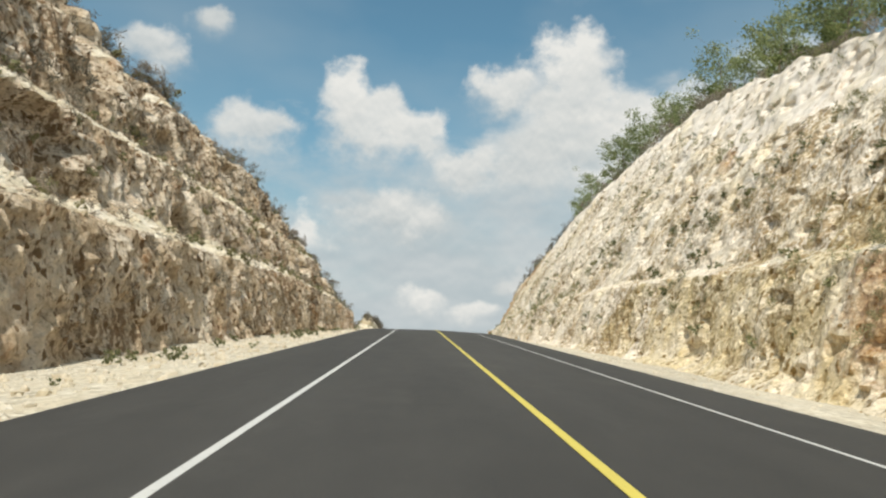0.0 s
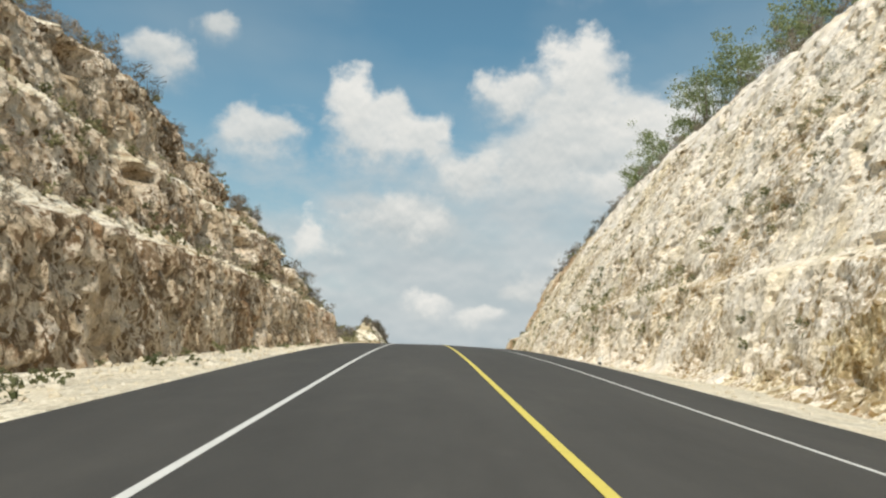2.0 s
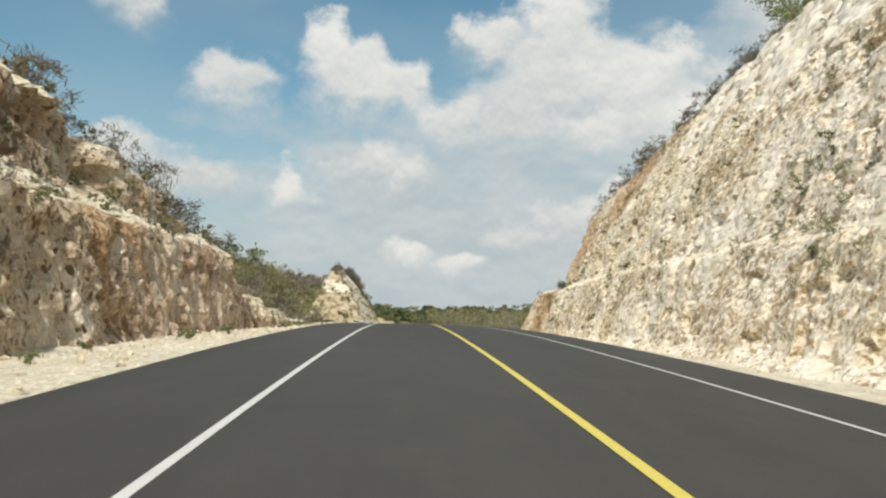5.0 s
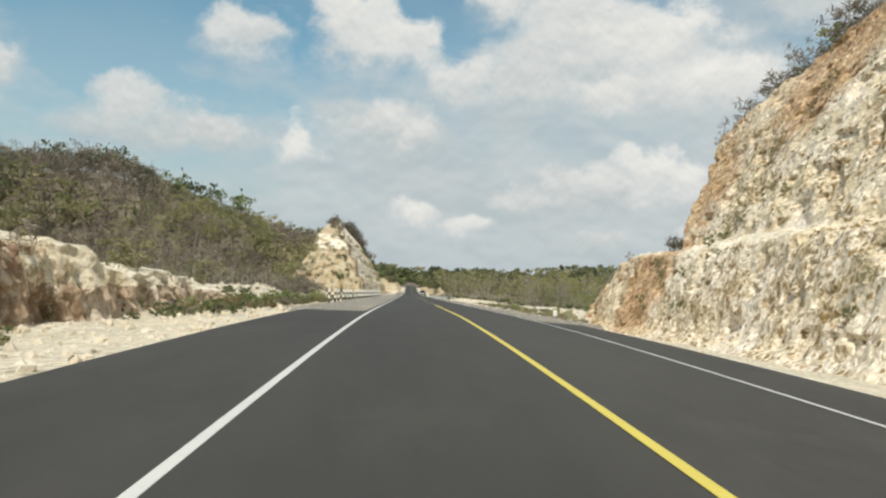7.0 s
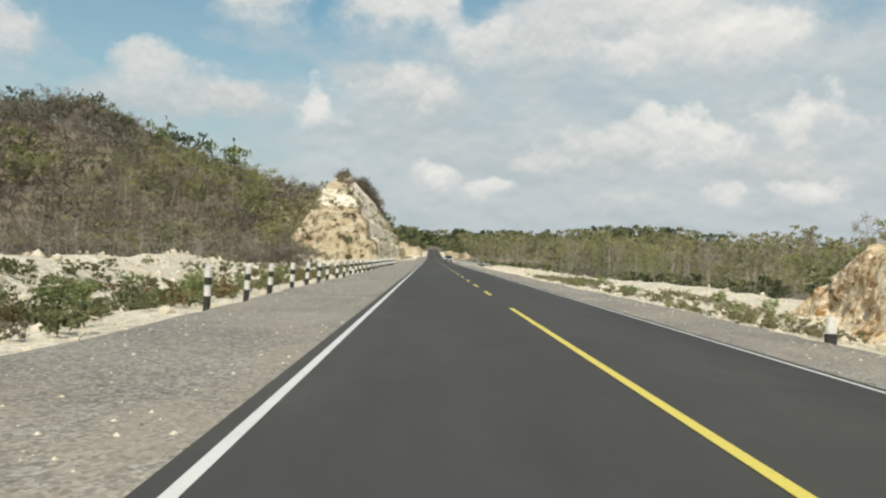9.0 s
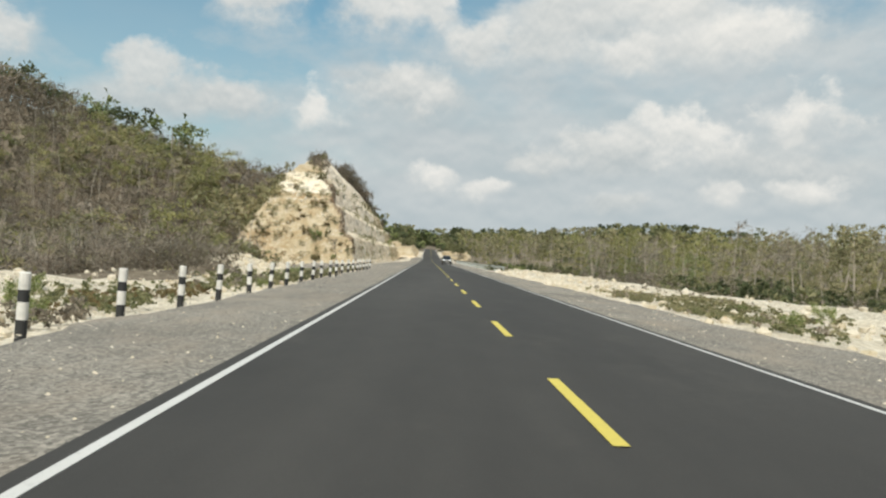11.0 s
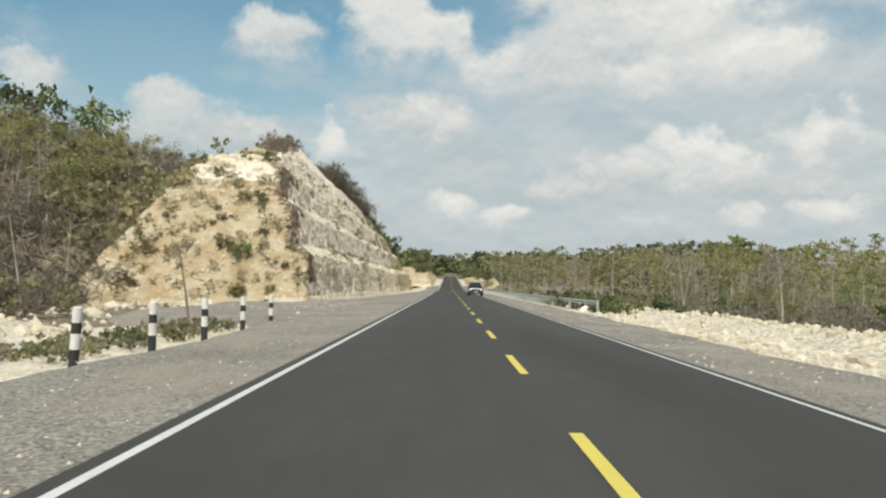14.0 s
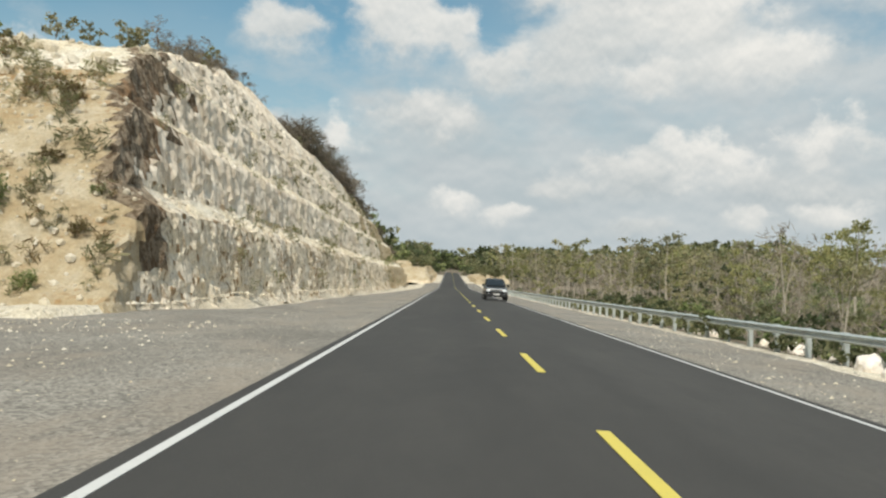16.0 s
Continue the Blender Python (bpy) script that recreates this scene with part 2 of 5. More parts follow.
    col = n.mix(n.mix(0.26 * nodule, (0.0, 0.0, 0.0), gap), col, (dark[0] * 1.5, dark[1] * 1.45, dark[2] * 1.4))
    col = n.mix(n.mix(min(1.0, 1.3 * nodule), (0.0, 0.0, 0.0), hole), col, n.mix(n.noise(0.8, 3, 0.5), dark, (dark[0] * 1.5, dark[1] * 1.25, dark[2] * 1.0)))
    rust = n.step(n.noise(0.30, 8, 0.72, offset=(9, 4, 2)), 0.64 - rust_amount, 0.74 - rust_amount)
    col = n.mix(n.mix(0.6, (0.0, 0.0, 0.0), rust), col, n.ramp(n.noise(1.8, 5, 0.7), (0.3, (0.27, 0.13, 0.06)), (0.7, (0.50, 0.30, 0.15))))
    for (sx, sy, sz), radius in stains:
        d = n.nt.nodes.new("ShaderNodeVectorMath")
        d.operation = "DISTANCE"
        d.inputs[1].default_value = (sx, sy, sz)
        n.link(n.geo.outputs["Position"], d.inputs[0])
        near = n.nt.nodes.new("ShaderNodeMath")
        near.operation = "MULTIPLY_ADD"
        near.inputs[1].default_value, near.inputs[2].default_value = -0.8 / radius, 0.8
        n.link(d.outputs["Value"], near.inputs[0])
        spot = n.step(add(near.outputs[0], n.noise(1.1, 8, 0.75, offset=(sx, 0, 0)), 1.3, -0.2), 0.60, 0.85)
        col = n.mix(n.mix(0.74, (0.0, 0.0, 0.0), spot), col, n.ramp(n.noise(2.4, 7, 0.8), (0.42, (0.22, 0.10, 0.045)), (0.51, (0.46, 0.26, 0.11)), (0.60, (0.74, 0.57, 0.37))))
    if streak:
        run = n.step(n.noise(0.9, 6, 0.65, (1, 1.6, 0.12)), 0.46, 0.64)
        col = n.mix(n.mix(streak, (0.0, 0.0, 0.0), run), col, run_col)
    grain = n.noise(9, 5, 0.7)
    col = n.mix(0.55, col, n.ramp(grain, (0.3, (0.70, 0.68, 0.65)), (0.7, (1.16, 1.16, 1.16))), "MULTIPLY")
    n.colour(col).bump(n.noise(2.6, 8, 0.7), 0.9 * relief, 0.25 * relief).bump(n.noise(10, 4, 0.7), 0.65, 0.055 * relief)
    n.bump(n.ramp(lumps.outputs["Distance"], (0.1, (1, 1, 1)), (0.6, (0, 0, 0))), 0.65 * nodule, 0.15)
    return n.mat


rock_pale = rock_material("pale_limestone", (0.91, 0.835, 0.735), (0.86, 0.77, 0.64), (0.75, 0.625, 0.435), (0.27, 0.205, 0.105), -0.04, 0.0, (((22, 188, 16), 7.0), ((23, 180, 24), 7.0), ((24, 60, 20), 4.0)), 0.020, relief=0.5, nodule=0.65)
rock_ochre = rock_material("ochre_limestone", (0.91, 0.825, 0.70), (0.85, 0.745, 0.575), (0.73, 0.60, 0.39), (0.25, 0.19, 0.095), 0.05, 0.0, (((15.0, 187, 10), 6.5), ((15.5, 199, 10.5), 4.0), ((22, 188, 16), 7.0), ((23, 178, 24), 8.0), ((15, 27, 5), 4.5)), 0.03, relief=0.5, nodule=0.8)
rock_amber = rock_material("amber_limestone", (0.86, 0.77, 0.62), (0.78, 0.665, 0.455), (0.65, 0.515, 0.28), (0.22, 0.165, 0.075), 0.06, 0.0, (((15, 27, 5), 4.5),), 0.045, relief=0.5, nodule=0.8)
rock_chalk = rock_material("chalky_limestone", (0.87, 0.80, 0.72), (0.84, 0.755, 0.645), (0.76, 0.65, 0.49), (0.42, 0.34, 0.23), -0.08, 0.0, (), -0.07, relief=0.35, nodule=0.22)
# left cut's stone: weathered patina, with part of its shade put into the colour
rock_grey = rock_material("weathered_shaded_limestone", (0.88, 0.79, 0.66), (0.73, 0.60, 0.44), (0.47, 0.35, 0.22), (0.16, 0.115, 0.07), 0.075, 0.38, (((-14, 128, 11), 5.0),), 0.035, (0.28, 0.21, 0.14), 0.6, 0.032, nodule=0.8)
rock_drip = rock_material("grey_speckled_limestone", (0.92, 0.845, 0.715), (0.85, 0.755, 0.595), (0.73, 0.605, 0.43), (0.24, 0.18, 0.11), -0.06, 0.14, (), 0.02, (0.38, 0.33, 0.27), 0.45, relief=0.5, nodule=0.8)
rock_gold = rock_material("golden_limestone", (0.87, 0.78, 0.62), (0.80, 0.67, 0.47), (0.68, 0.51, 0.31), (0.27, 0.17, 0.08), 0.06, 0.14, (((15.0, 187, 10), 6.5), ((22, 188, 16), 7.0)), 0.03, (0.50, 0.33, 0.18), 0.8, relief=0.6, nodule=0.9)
rock_pink = rock_material("pinkish_limestone", (0.80, 0.70, 0.57), (0.68, 0.55, 0.42), (0.50, 0.37, 0.25), (0.22, 0.155, 0.10), 0.05, 0.35, (), 0.02, (0.30, 0.21, 0.14), 0.5, 0.06)
rock_streak = rock_material("grey_streaked_limestone", (0.91, 0.83, 0.70), (0.84, 0.735, 0.59), (0.70, 0.58, 0.43), (0.36, 0.295, 0.215), -0.06, 0.40, (), -0.02, (0.43, 0.36, 0.275), 0.25, 0.06, relief=0.35, nodule=0.25)
rock_dark = rock_material("dark_stained_limestone", (0.50, 0.42, 0.32), (0.34, 0.27, 0.19), (0.22, 0.16, 0.10), (0.10, 0.075, 0.05), 0.1, 0.3, (), 0.06, (0.12, 0.09, 0.06), 0.5)
rock_earth = rock_material("earthy_limestone", (0.56, 0.485, 0.355), (0.46, 0.37, 0.235), (0.38, 0.275, 0.15), (0.30, 0.21, 0.11), 0.02, 0.0, (), -0.03, relief=0.8, nodule=0.4)
rock_dust = rock_material("dusty_limestone_ledge", (0.88, 0.82, 0.70), (0.82, 0.74, 0.58), (0.70, 0.59, 0.40), (0.34, 0.28, 0.18), -0.1, 0.0, (), -0.03)


def asphalt_material():
    n = Nodes("asphalt", 0.85, spec=0.35)
    fine = n.noise(90, 3, 0.7)
    col = n.ramp(n.noise(0.25, 5, 0.6, (1, 0.12, 1)), (0.3, (0.043, 0.041, 0.0375)), (0.7, (0.066, 0.062, 0.056)))
    col = n.mix(0.5, col, n.ramp(fine, (0.3, (0.55, 0.55, 0.55)), (0.75, (1.3, 1.3, 1.3))), "MULTIPLY")
    # the odd pale grain and faint oil-dark tracks
    chips = n.step(n.noise(38, 2, 0.5), 0.70, 0.76)
    col = n.mix(n.mix(0.35, (0.0, 0.0, 0.0), chips), col, (0.16, 0.15, 0.135))
    track = n.step(n.noise(0.9, 4, 0.6, (1, 0.015, 1), (2, 0, 0)), 0.45, 0.65)
    col = n.mix(n.mix(0.22, (0.0, 0.0, 0.0), track), col, (0.034, 0.032, 0.029))
    # mottled laying patches and thin dust blown over the surface
    patch = n.ramp(n.noise(1.7, 6, 0.65, (1, 0.35, 1), (5, 1, 0)), (0.34, (0.78, 0.78, 0.79)), (0.66, (1.16, 1.15, 1.13)))
    col = n.mix(0.4, col, patch, "MULTIPLY")
    dust = n.step(n.noise(0.6, 7, 0.7, (1, 0.4, 1), (9, 4, 0)), 0.56, 0.74)
    col = n.mix(n.mix(0.2, (0.0, 0.0, 0.0), dust), col, (0.13, 0.12, 0.10))
    n.colour(col).bump(fine, 0.25, 0.006)
    return n.mat


def speckled(name, a, b, c, scale, bump_d, big=0.3, rough=0.95, dust=None):
    n = Nodes(name, rough, spec=0.2)
    col = n.ramp(n.cells(scale, out="Color"), (0.15, a), (0.5, b), (0.9, c))
    wash = n.ramp(n.noise(big, 6, 0.6), (0.3, (0.72, 0.70, 0.67)), (0.7, (1.12, 1.10, 1.06)))
    col = n.mix(0.9, col, wash, "MULTIPLY")
    if dust:
        drift = n.step(n.noise(0.55, 8, 0.7, (1, 0.5, 1), (7, 3, 0)), 0.47, 0.66)
        col = n.mix(n.mix(0.75, (0.0, 0.0, 0.0), drift), col, n.mix(n.noise(scale * 0.8, 4, 0.6), dust, tuple(v * 0.72 for v in dust)))
        dots = n.step(n.noise(scale * 0.45, 4, 0.65, offset=(1, 2, 3)), 0.60, 0.68)
        col = n.mix(n.mix(0.6, (0.0, 0.0, 0.0), dots), col, tuple(v * 0.6 for v in a))
    n.colour(col).bump(n.cells(scale), 0.7, bump_d).bump(n.noise(scale * 0.2, 5, 0.6), 0.5, bump_d * 3)
    return n.mat


def paint_material(name, col, worn):
    n = Nodes(name, 0.6, spec=0.4)
    wear = n.step(n.noise(14, 6, 0.75), 0.58, 0.74)
    n.colour(n.mix(n.mix(0.6, (0.0, 0.0, 0.0), wear), n.mix(n.noise(1.5, 4, 0.6), col, worn), (0.10, 0.098, 0.09)))
    n.bump(n.noise(90, 3, 0.7), 0.2, 0.004)
    return n.mat


def leaf_material(name, *cols):
    n = Nodes(name, 0.7, spec=0.25)
    pick = n.ramp(n.geo.outputs["Random Per Island"], *[((i + 0.5) / len(cols), c) for i, c in enumerate(cols)])
    tone = n.ramp(n.noise(0.09, 3, 0.6), (0.35, (0.6, 0.62, 0.55)), (0.65, (1.25, 1.2, 1.15)))
    col = n.mix(0.85, pick, tone, "MULTIPLY")
    n.colour(col)
    thin = n.nt.nodes.new("ShaderNodeBsdfTranslucent")
    n.link(col, thin.inputs["Color"])
    both = n.nt.nodes.new("ShaderNodeMixShader")
    both.inputs[0].default_value = 0.45
    n.link(n.bsdf.outputs[0], both.inputs[1]), n.link(thin.outputs[0], both.inputs[2])
    n.link(both.outputs[0], n.nt.nodes["Material Output"].inputs["Surface"])
    return n.mat


def bark_material(name, a, b):
    n = Nodes(name, 0.95, spec=0.15)
    n.colour(n.ramp(n.noise(6, 5, 0.7, (1, 1, 0.25)), (0.3, a), (0.7, b))).bump(n.noise(14, 4, 0.7, (1, 1, 0.2)), 0.6, 0.03)
    return n.mat


def plain(name, col, rough, metal=0.0, dirt=0.25, spec=0.4):
    n = Nodes(name, rough, metal, spec)
    spots = n.ramp(n.noise(5, 6, 0.7), (0.35, tuple(v * (1 - dirt) for v in col)), (0.65, col))
    n.colour(spots).bump(n.noise(30, 4, 0.6), 0.15, 0.01)
    return n.mat


asphalt = asphalt_material()
gravel = speckled("grey_gravel", (0.14, 0.132, 0.118), (0.245, 0.23, 0.202), (0.40, 0.372, 0.325), 26, 0.008, dust=(0.36, 0.305, 0.24))
rubble = speckled("limestone_rubble", (0.43, 0.38, 0.29), (0.65, 0.59, 0.475), (0.82, 0.775, 0.67), 8, 0.08, dust=(0.75, 0.645, 0.47))
soil = speckled("forest_floor", (0.14, 0.118, 0.085), (0.21, 0.175, 0.13), (0.28, 0.24, 0.18), 3, 0.1, 0.06)
white_paint = paint_material("white_road_paint", (0.66, 0.65, 0.62), (0.54, 0.53, 0.50))
yellow_paint = paint_material("yellow_road_paint", (0.68, 0.555, 0.095), (0.58, 0.475, 0.10))
leaf_green = leaf_material("green_leaves", (0.15, 0.19, 0.075), (0.23, 0.28, 0.11), (0.32, 0.37, 0.16), (0.40, 0.42, 0.20))
leaf_olive = leaf_material("dry_olive_leaves", (0.21, 0.205, 0.115), (0.29, 0.27, 0.16), (0.38, 0.34, 0.215), (0.27, 0.28, 0.145))
leaf_yellow = leaf_material("yellowing_leaves", (0.22, 0.225, 0.10), (0.30, 0.30, 0.13), (0.38, 0.375, 0.17), (0.25, 0.28, 0.12))
leaf_weed = leaf_material("dull_green_leaves", (0.15, 0.17, 0.085), (0.23, 0.24, 0.125), (0.32, 0.31, 0.18))
leaf_airy = leaf_material("pale_green_leaves", (0.20, 0.25, 0.12), (0.28, 0.33, 0.16), (0.37, 0.41, 0.22))
leaf_dark = leaf_material("dark_leaves", (0.08, 0.10, 0.055), (0.12, 0.145, 0.075), (0.16, 0.18, 0.09))
leaf_rust = leaf_material("rust_brown_leaves", (0.17, 0.115, 0.065), (0.27, 0.19, 0.10), (0.34, 0.27, 0.14), (0.24, 0.225, 0.11))
twig = leaf_material("dry_twigs", (0.22, 0.19, 0.15), (0.31, 0.27, 0.22), (0.41, 0.365, 0.31))
twig_pale = leaf_material("pale_twigs", (0.26, 0.225, 0.175), (0.36, 0.315, 0.255), (0.46, 0.415, 0.35))
leaf_haze = leaf_material("pale_olive_leaves", (0.28, 0.265, 0.15), (0.37, 0.34, 0.205), (0.46, 0.41, 0.26), (0.34, 0.35, 0.19))
leaf_lime = leaf_material("yellow_green_leaves", (0.28, 0.275, 0.12), (0.37, 0.36, 0.16), (0.45, 0.43, 0.21), (0.31, 0.33, 0.15))
twig_brown = leaf_material("brown_twigs", (0.16, 0.135, 0.105), (0.23, 0.20, 0.16), (0.31, 0.27, 0.22))
bark_pale = bark_material("pale_bark", (0.30, 0.26, 0.20), (0.56, 0.50, 0.41))
bark_dark = bark_material("dark_bark", (0.14, 0.11, 0.085), (0.27, 0.22, 0.17))
concrete_white = plain("white_painted_concrete", (0.72, 0.70, 0.65), 0.8)
concrete_black = plain("black_painted_concrete", (0.035, 0.035, 0.035), 0.7)
steel = plain("galvanised_steel", (0.54, 0.575, 0.55), 0.5, 0.35)

# ---- lie of the land ----
SY = np.arange(-120.0, 1200.0, 1.0)
_grade = np.interp(SY, (57.8, 167.0, 450.0, 500.0, 760.0, 860.0), (4.298, -0.45, -0.45, 1.0, 1.0, -0.5))
SZ = np.concatenate([[0.0], np.cumsum(np.tan(np.radians((_grade[1:] + _grade[:-1]) / 2)))])
SZ -= np.interp(0.0, SY, SZ)


def road_z(y):
    return np.interp(y, SY, SZ)


def crown(x):
    return -0.02 * np.abs(x)


def ramp01(v, a, b):
    t = np.clip((np.asarray(v, float) - a) / (b - a), 0, 1)
    return t * t * (3 - 2 * t)


def lattice(i, j, k, seed):
    h = (i * 374761393 + j * 668265263 + k * 2147483647 + seed * 144269) & 0xFFFFFFFF
    h = ((h ^ (h >> 13)) * 1274126177) & 0xFFFFFFFF
    return ((h ^ (h >> 16)) & 0xFFFF) / 65535.0


def vnoise(x, y, z, seed=0):
    """Smooth noise from 0 to 1 on arrays."""
    x, y, z = np.broadcast_arrays(np.asarray(x, float), np.asarray(y, float), np.asarray(z, float))
    i, j, k = np.floor(x).astype(np.int64), np.floor(y).astype(np.int64), np.floor(z).astype(np.int64)
    u, v, w = x - i, y - j, z - k
    u, v, w = u * u * (3 - 2 * u), v * v * (3 - 2 * v), w * w * (3 - 2 * w)
    total = 0
    for a in (0, 1):
        for b in (0, 1):
            for c in (0, 1):
                total = total + lattice(i + a, j + b, k + c, seed) * (u if a else 1 - u) * (v if b else 1 - v) * (w if c else 1 - w)
    return total


def fbm(x, y, z, octaves=4, seed=0, gain=0.5):
    total, amp, norm = 0, 1.0, 0.0
    for o in range(octaves):
        total = total + amp * vnoise(x, y, z, seed + o)
        norm += amp
        x, y, z, amp = x * 2.03, y * 2.03, z * 2.03, amp * gain
    return total / norm


def blocks(x, y, z, seed=0):
    """The random height of the nearest of scattered cells: flat-faced, sharp-edged blocks."""
    x, y, z = np.broadcast_arrays(np.asarray(x, float), np.asarray(y, float), np.asarray(z, float))
    i, j, k = np.floor(x).astype(np.int64), np.floor(y).astype(np.int64), np.floor(z).astype(np.int64)
    best, value = np.full(x.shape, 9.0), np.zeros(x.shape)
    for a in (-1, 0, 1):
        for b in (-1, 0, 1):
            for c in (-1, 0, 1):
                p, q, r = i + a, j + b, k + c
                d = (p + lattice(p, q, r, seed) - x) ** 2 + (q + lattice(p, q, r, seed + 1) - y) ** 2 + (r + lattice(p, q, r, seed + 2) - z) ** 2
                near = d < best
                best, value = np.where(near, d, best), np.where(near, lattice(p, q, r, seed + 3), value)
    return value + 0.35 * np.sqrt(best)


def left_top(y):
    """Height of the near cut on the left above the road."""
    return np.interp(y, (-60, 50, 67, 90, 106, 123, 134, 144, 148.5, 152, 156, 165, 182), (21, 19.5, 17.8, 16.2, 14.2, 12.0, 9.2, 6.4, 5.2, 2.9, 2.0, 1.1, 0.1))


def right_top(y):
    return np.interp(y, (-60, 20, 41, 55, 70, 90, 125, 145, 162, 173, 178, 185, 193, 195, 198, 201, 203.5, 206), (13, 15, 18.5, 21.8, 24.5, 27, 27.2, 25, 23.0, 20.5, 18.8, 16.6, 13.5, 4.4, 3.5, 2.0, 0.0, -0.9))


def mound_top(y):
    return np.interp(y, (314, 326.0, 335.5, 345, 362, 385, 398, 405, 440, 468, 490, 510, 540), (-9.0, -0.3, 9.2, 13.6, 17.8, 22.0, 24.0, 20.5, 19.5, 16.5, 9.0, 1.5, -0.5))


def hill_left(x, y):
    """The wooded ridge on the left, above the road."""
    d = -x
    ridge_y = np.interp(d, (20, 30, 120, 400), (372, 372, 405, 440))
    crest = np.interp(d, (18, 30, 45, 60, 80, 105, 130, 200, 500), (11, 12, 15, 19.2, 26, 34.5, 35.5, 35.5, 28))
    reach = np.interp(d, (20, 40, 120, 400), (38, 70, 125, 160))
    front = ramp01(y, ridge_y - reach, ridge_y)
    back = 1 - 0.8 * ramp01(y, ridge_y + 90, ridge_y + 420)
    return -5 + (crest + 5) * front * back


def land(x, y):
    """Height of the bare ground above the road."""
    x, y = np.broadcast_arrays(np.asarray(x, float), np.asarray(y, float))
    ax = np.abs(x)
    # beside the road: a fall into the ditch inside the cuts, level shoulders past them
    cut_l, cut_r = 1 - ramp01(y, 160, 178), 1 - ramp01(y, 190, 207)
    left = -0.24 - np.interp(-x, (6.2, 9.5, 13.0), (0.0, 0.30, 0.70)) * cut_l
    shelf = -0.30 - np.interp(-x, (7.0, 9.0, 12.0), (0.0, 0.15, 0.6))
    left = left * cut_l + shelf * (1 - cut_l)
    # spoil bank and valley past the left cut
    bank = np.interp(y, (165, 185, 228, 244, 268, 276, 282, 288, 295, 330), (1.6, 1.6, 1.1, 0.5, 0.2, 0.9, 1.7, 1.5, 0.4, 0.1)) * np.exp(-((-x - np.interp(y, (170, 300), (17.5, 21.0))) / 2.6) ** 2)
    bank = bank * (0.55 + 0.95 * fbm(x * 0.25, y * 0.16, 5.0, 3, 15))
    left = left + bank * (1 - cut_l)
    valley = ramp01(-x, 21, 30) * (1 - cut_l)
    wood = hill_left(x, y)
    left = left * (1 - valley) + wood * valley
    cut = ramp01(-x, 17.0, 19.0 + 0.5 * np.maximum(left_top(y), 0)) * cut_l
    back = 1 - ramp01(y, 90, 172) * ramp01(-x, 24, 60) * 0.9
    left = left * (1 - cut) + ((left_top(y) - 0.9) * back + np.maximum(-x - 24, 0) * 0.12) * cut
    m = np.minimum(mound_top(y), 28.0 - 2.2 * (-x - 19.5) + np.interp(y, (338, 354, 400), (0, 7, 13))) - 0.9
    m = np.maximum(m - 1.2, -3.0) * ramp01(-x, 15.6, 17.4 + 0.5 * np.maximum(mound_top(y), 0))
    left = np.where((y > 322) & (-x > 12.3), np.maximum(left, m), left)
    right = -0.20 - np.interp(x, (4.9, 8.0, 13.4), (0.0, 0.35, 1.1)) * cut_r - np.interp(x, (3.6, 6.0, 9.5), (0.0, 0.05, 0.3)) * (1 - cut_r)
    lip = np.interp(y, (195, 215, 286, 304, 307.5, 330), (23, 20, 12.5, 10.6, 8.8, 9.4))
    deep = -7.5 + 9 * ramp01(x, 40, 170) + 7 * ramp01(x, 150, 380) + 7 * ramp01(y, 420, 760)
    valley = ramp01(x - lip, 0, 14) * (1 - cut_r)
    right = right * (1 - valley) + deep * valley
    right = right + (0.45 + 0.22 * ramp01(y, 255, 285)) * np.exp(-((x - lip + 1.3) / 1.6) ** 2) * ramp01(y, 205, 225) * (1 - ramp01(y, 303.5, 306.5))
    cut = ramp01(x, 18.0, 20.0 + 0.56 * np.maximum(right_top(y), 0)) * (1 - ramp01(y, 178, 190))
    low = ramp01(x, 15.2, 17.4) * (1 - ramp01(y, 192, 206))
    rear = np.maximum(x - 30, 0) * 0.05
    right = right * (1 - low) + np.maximum(np.minimum(right_top(y), 4.5) - 1.0, -1.2) * low
    right = right * (1 - cut) + (right_top(y) - 1.0 + rear) * cut
    # the hill behind the right cut runs out into the wood
    knoll = 20 * ramp01(x, 28, 60) * (1 - ramp01(y, 205, 285)) * ramp01(y, 150, 190) * (1 - ramp01(x, 90, 200) * 0.6)
    right = np.maximum(right, np.where((x > 24) & (y > 170), knoll - 3, -99))
    dz = np.where(x < 0, left, right)
    dz = np.where(ax < 5.0, np.minimum(dz, -0.14), dz)
    rough = (fbm(x * 0.35, y * 0.35, 0.0, 3, 5) - 0.5) * 0.5 * ramp01(ax, 7.5, 12) + (fbm(x * 0.03, y * 0.03, 3.0, 3, 9) - 0.5) * 5 * ramp01(ax, 45, 120)
    far = ramp01(np.maximum(ax / 4, y - 620), 80, 500)
    return dz + rough + far * (fbm(x * 0.002, y * 0.002, 1.0, 3, 11) * 30 - 4)


def land_z(x, y):
    return road_z(np.clip(y, -100, 1150)) + land(x, y)


# ---- mesh helpers ----


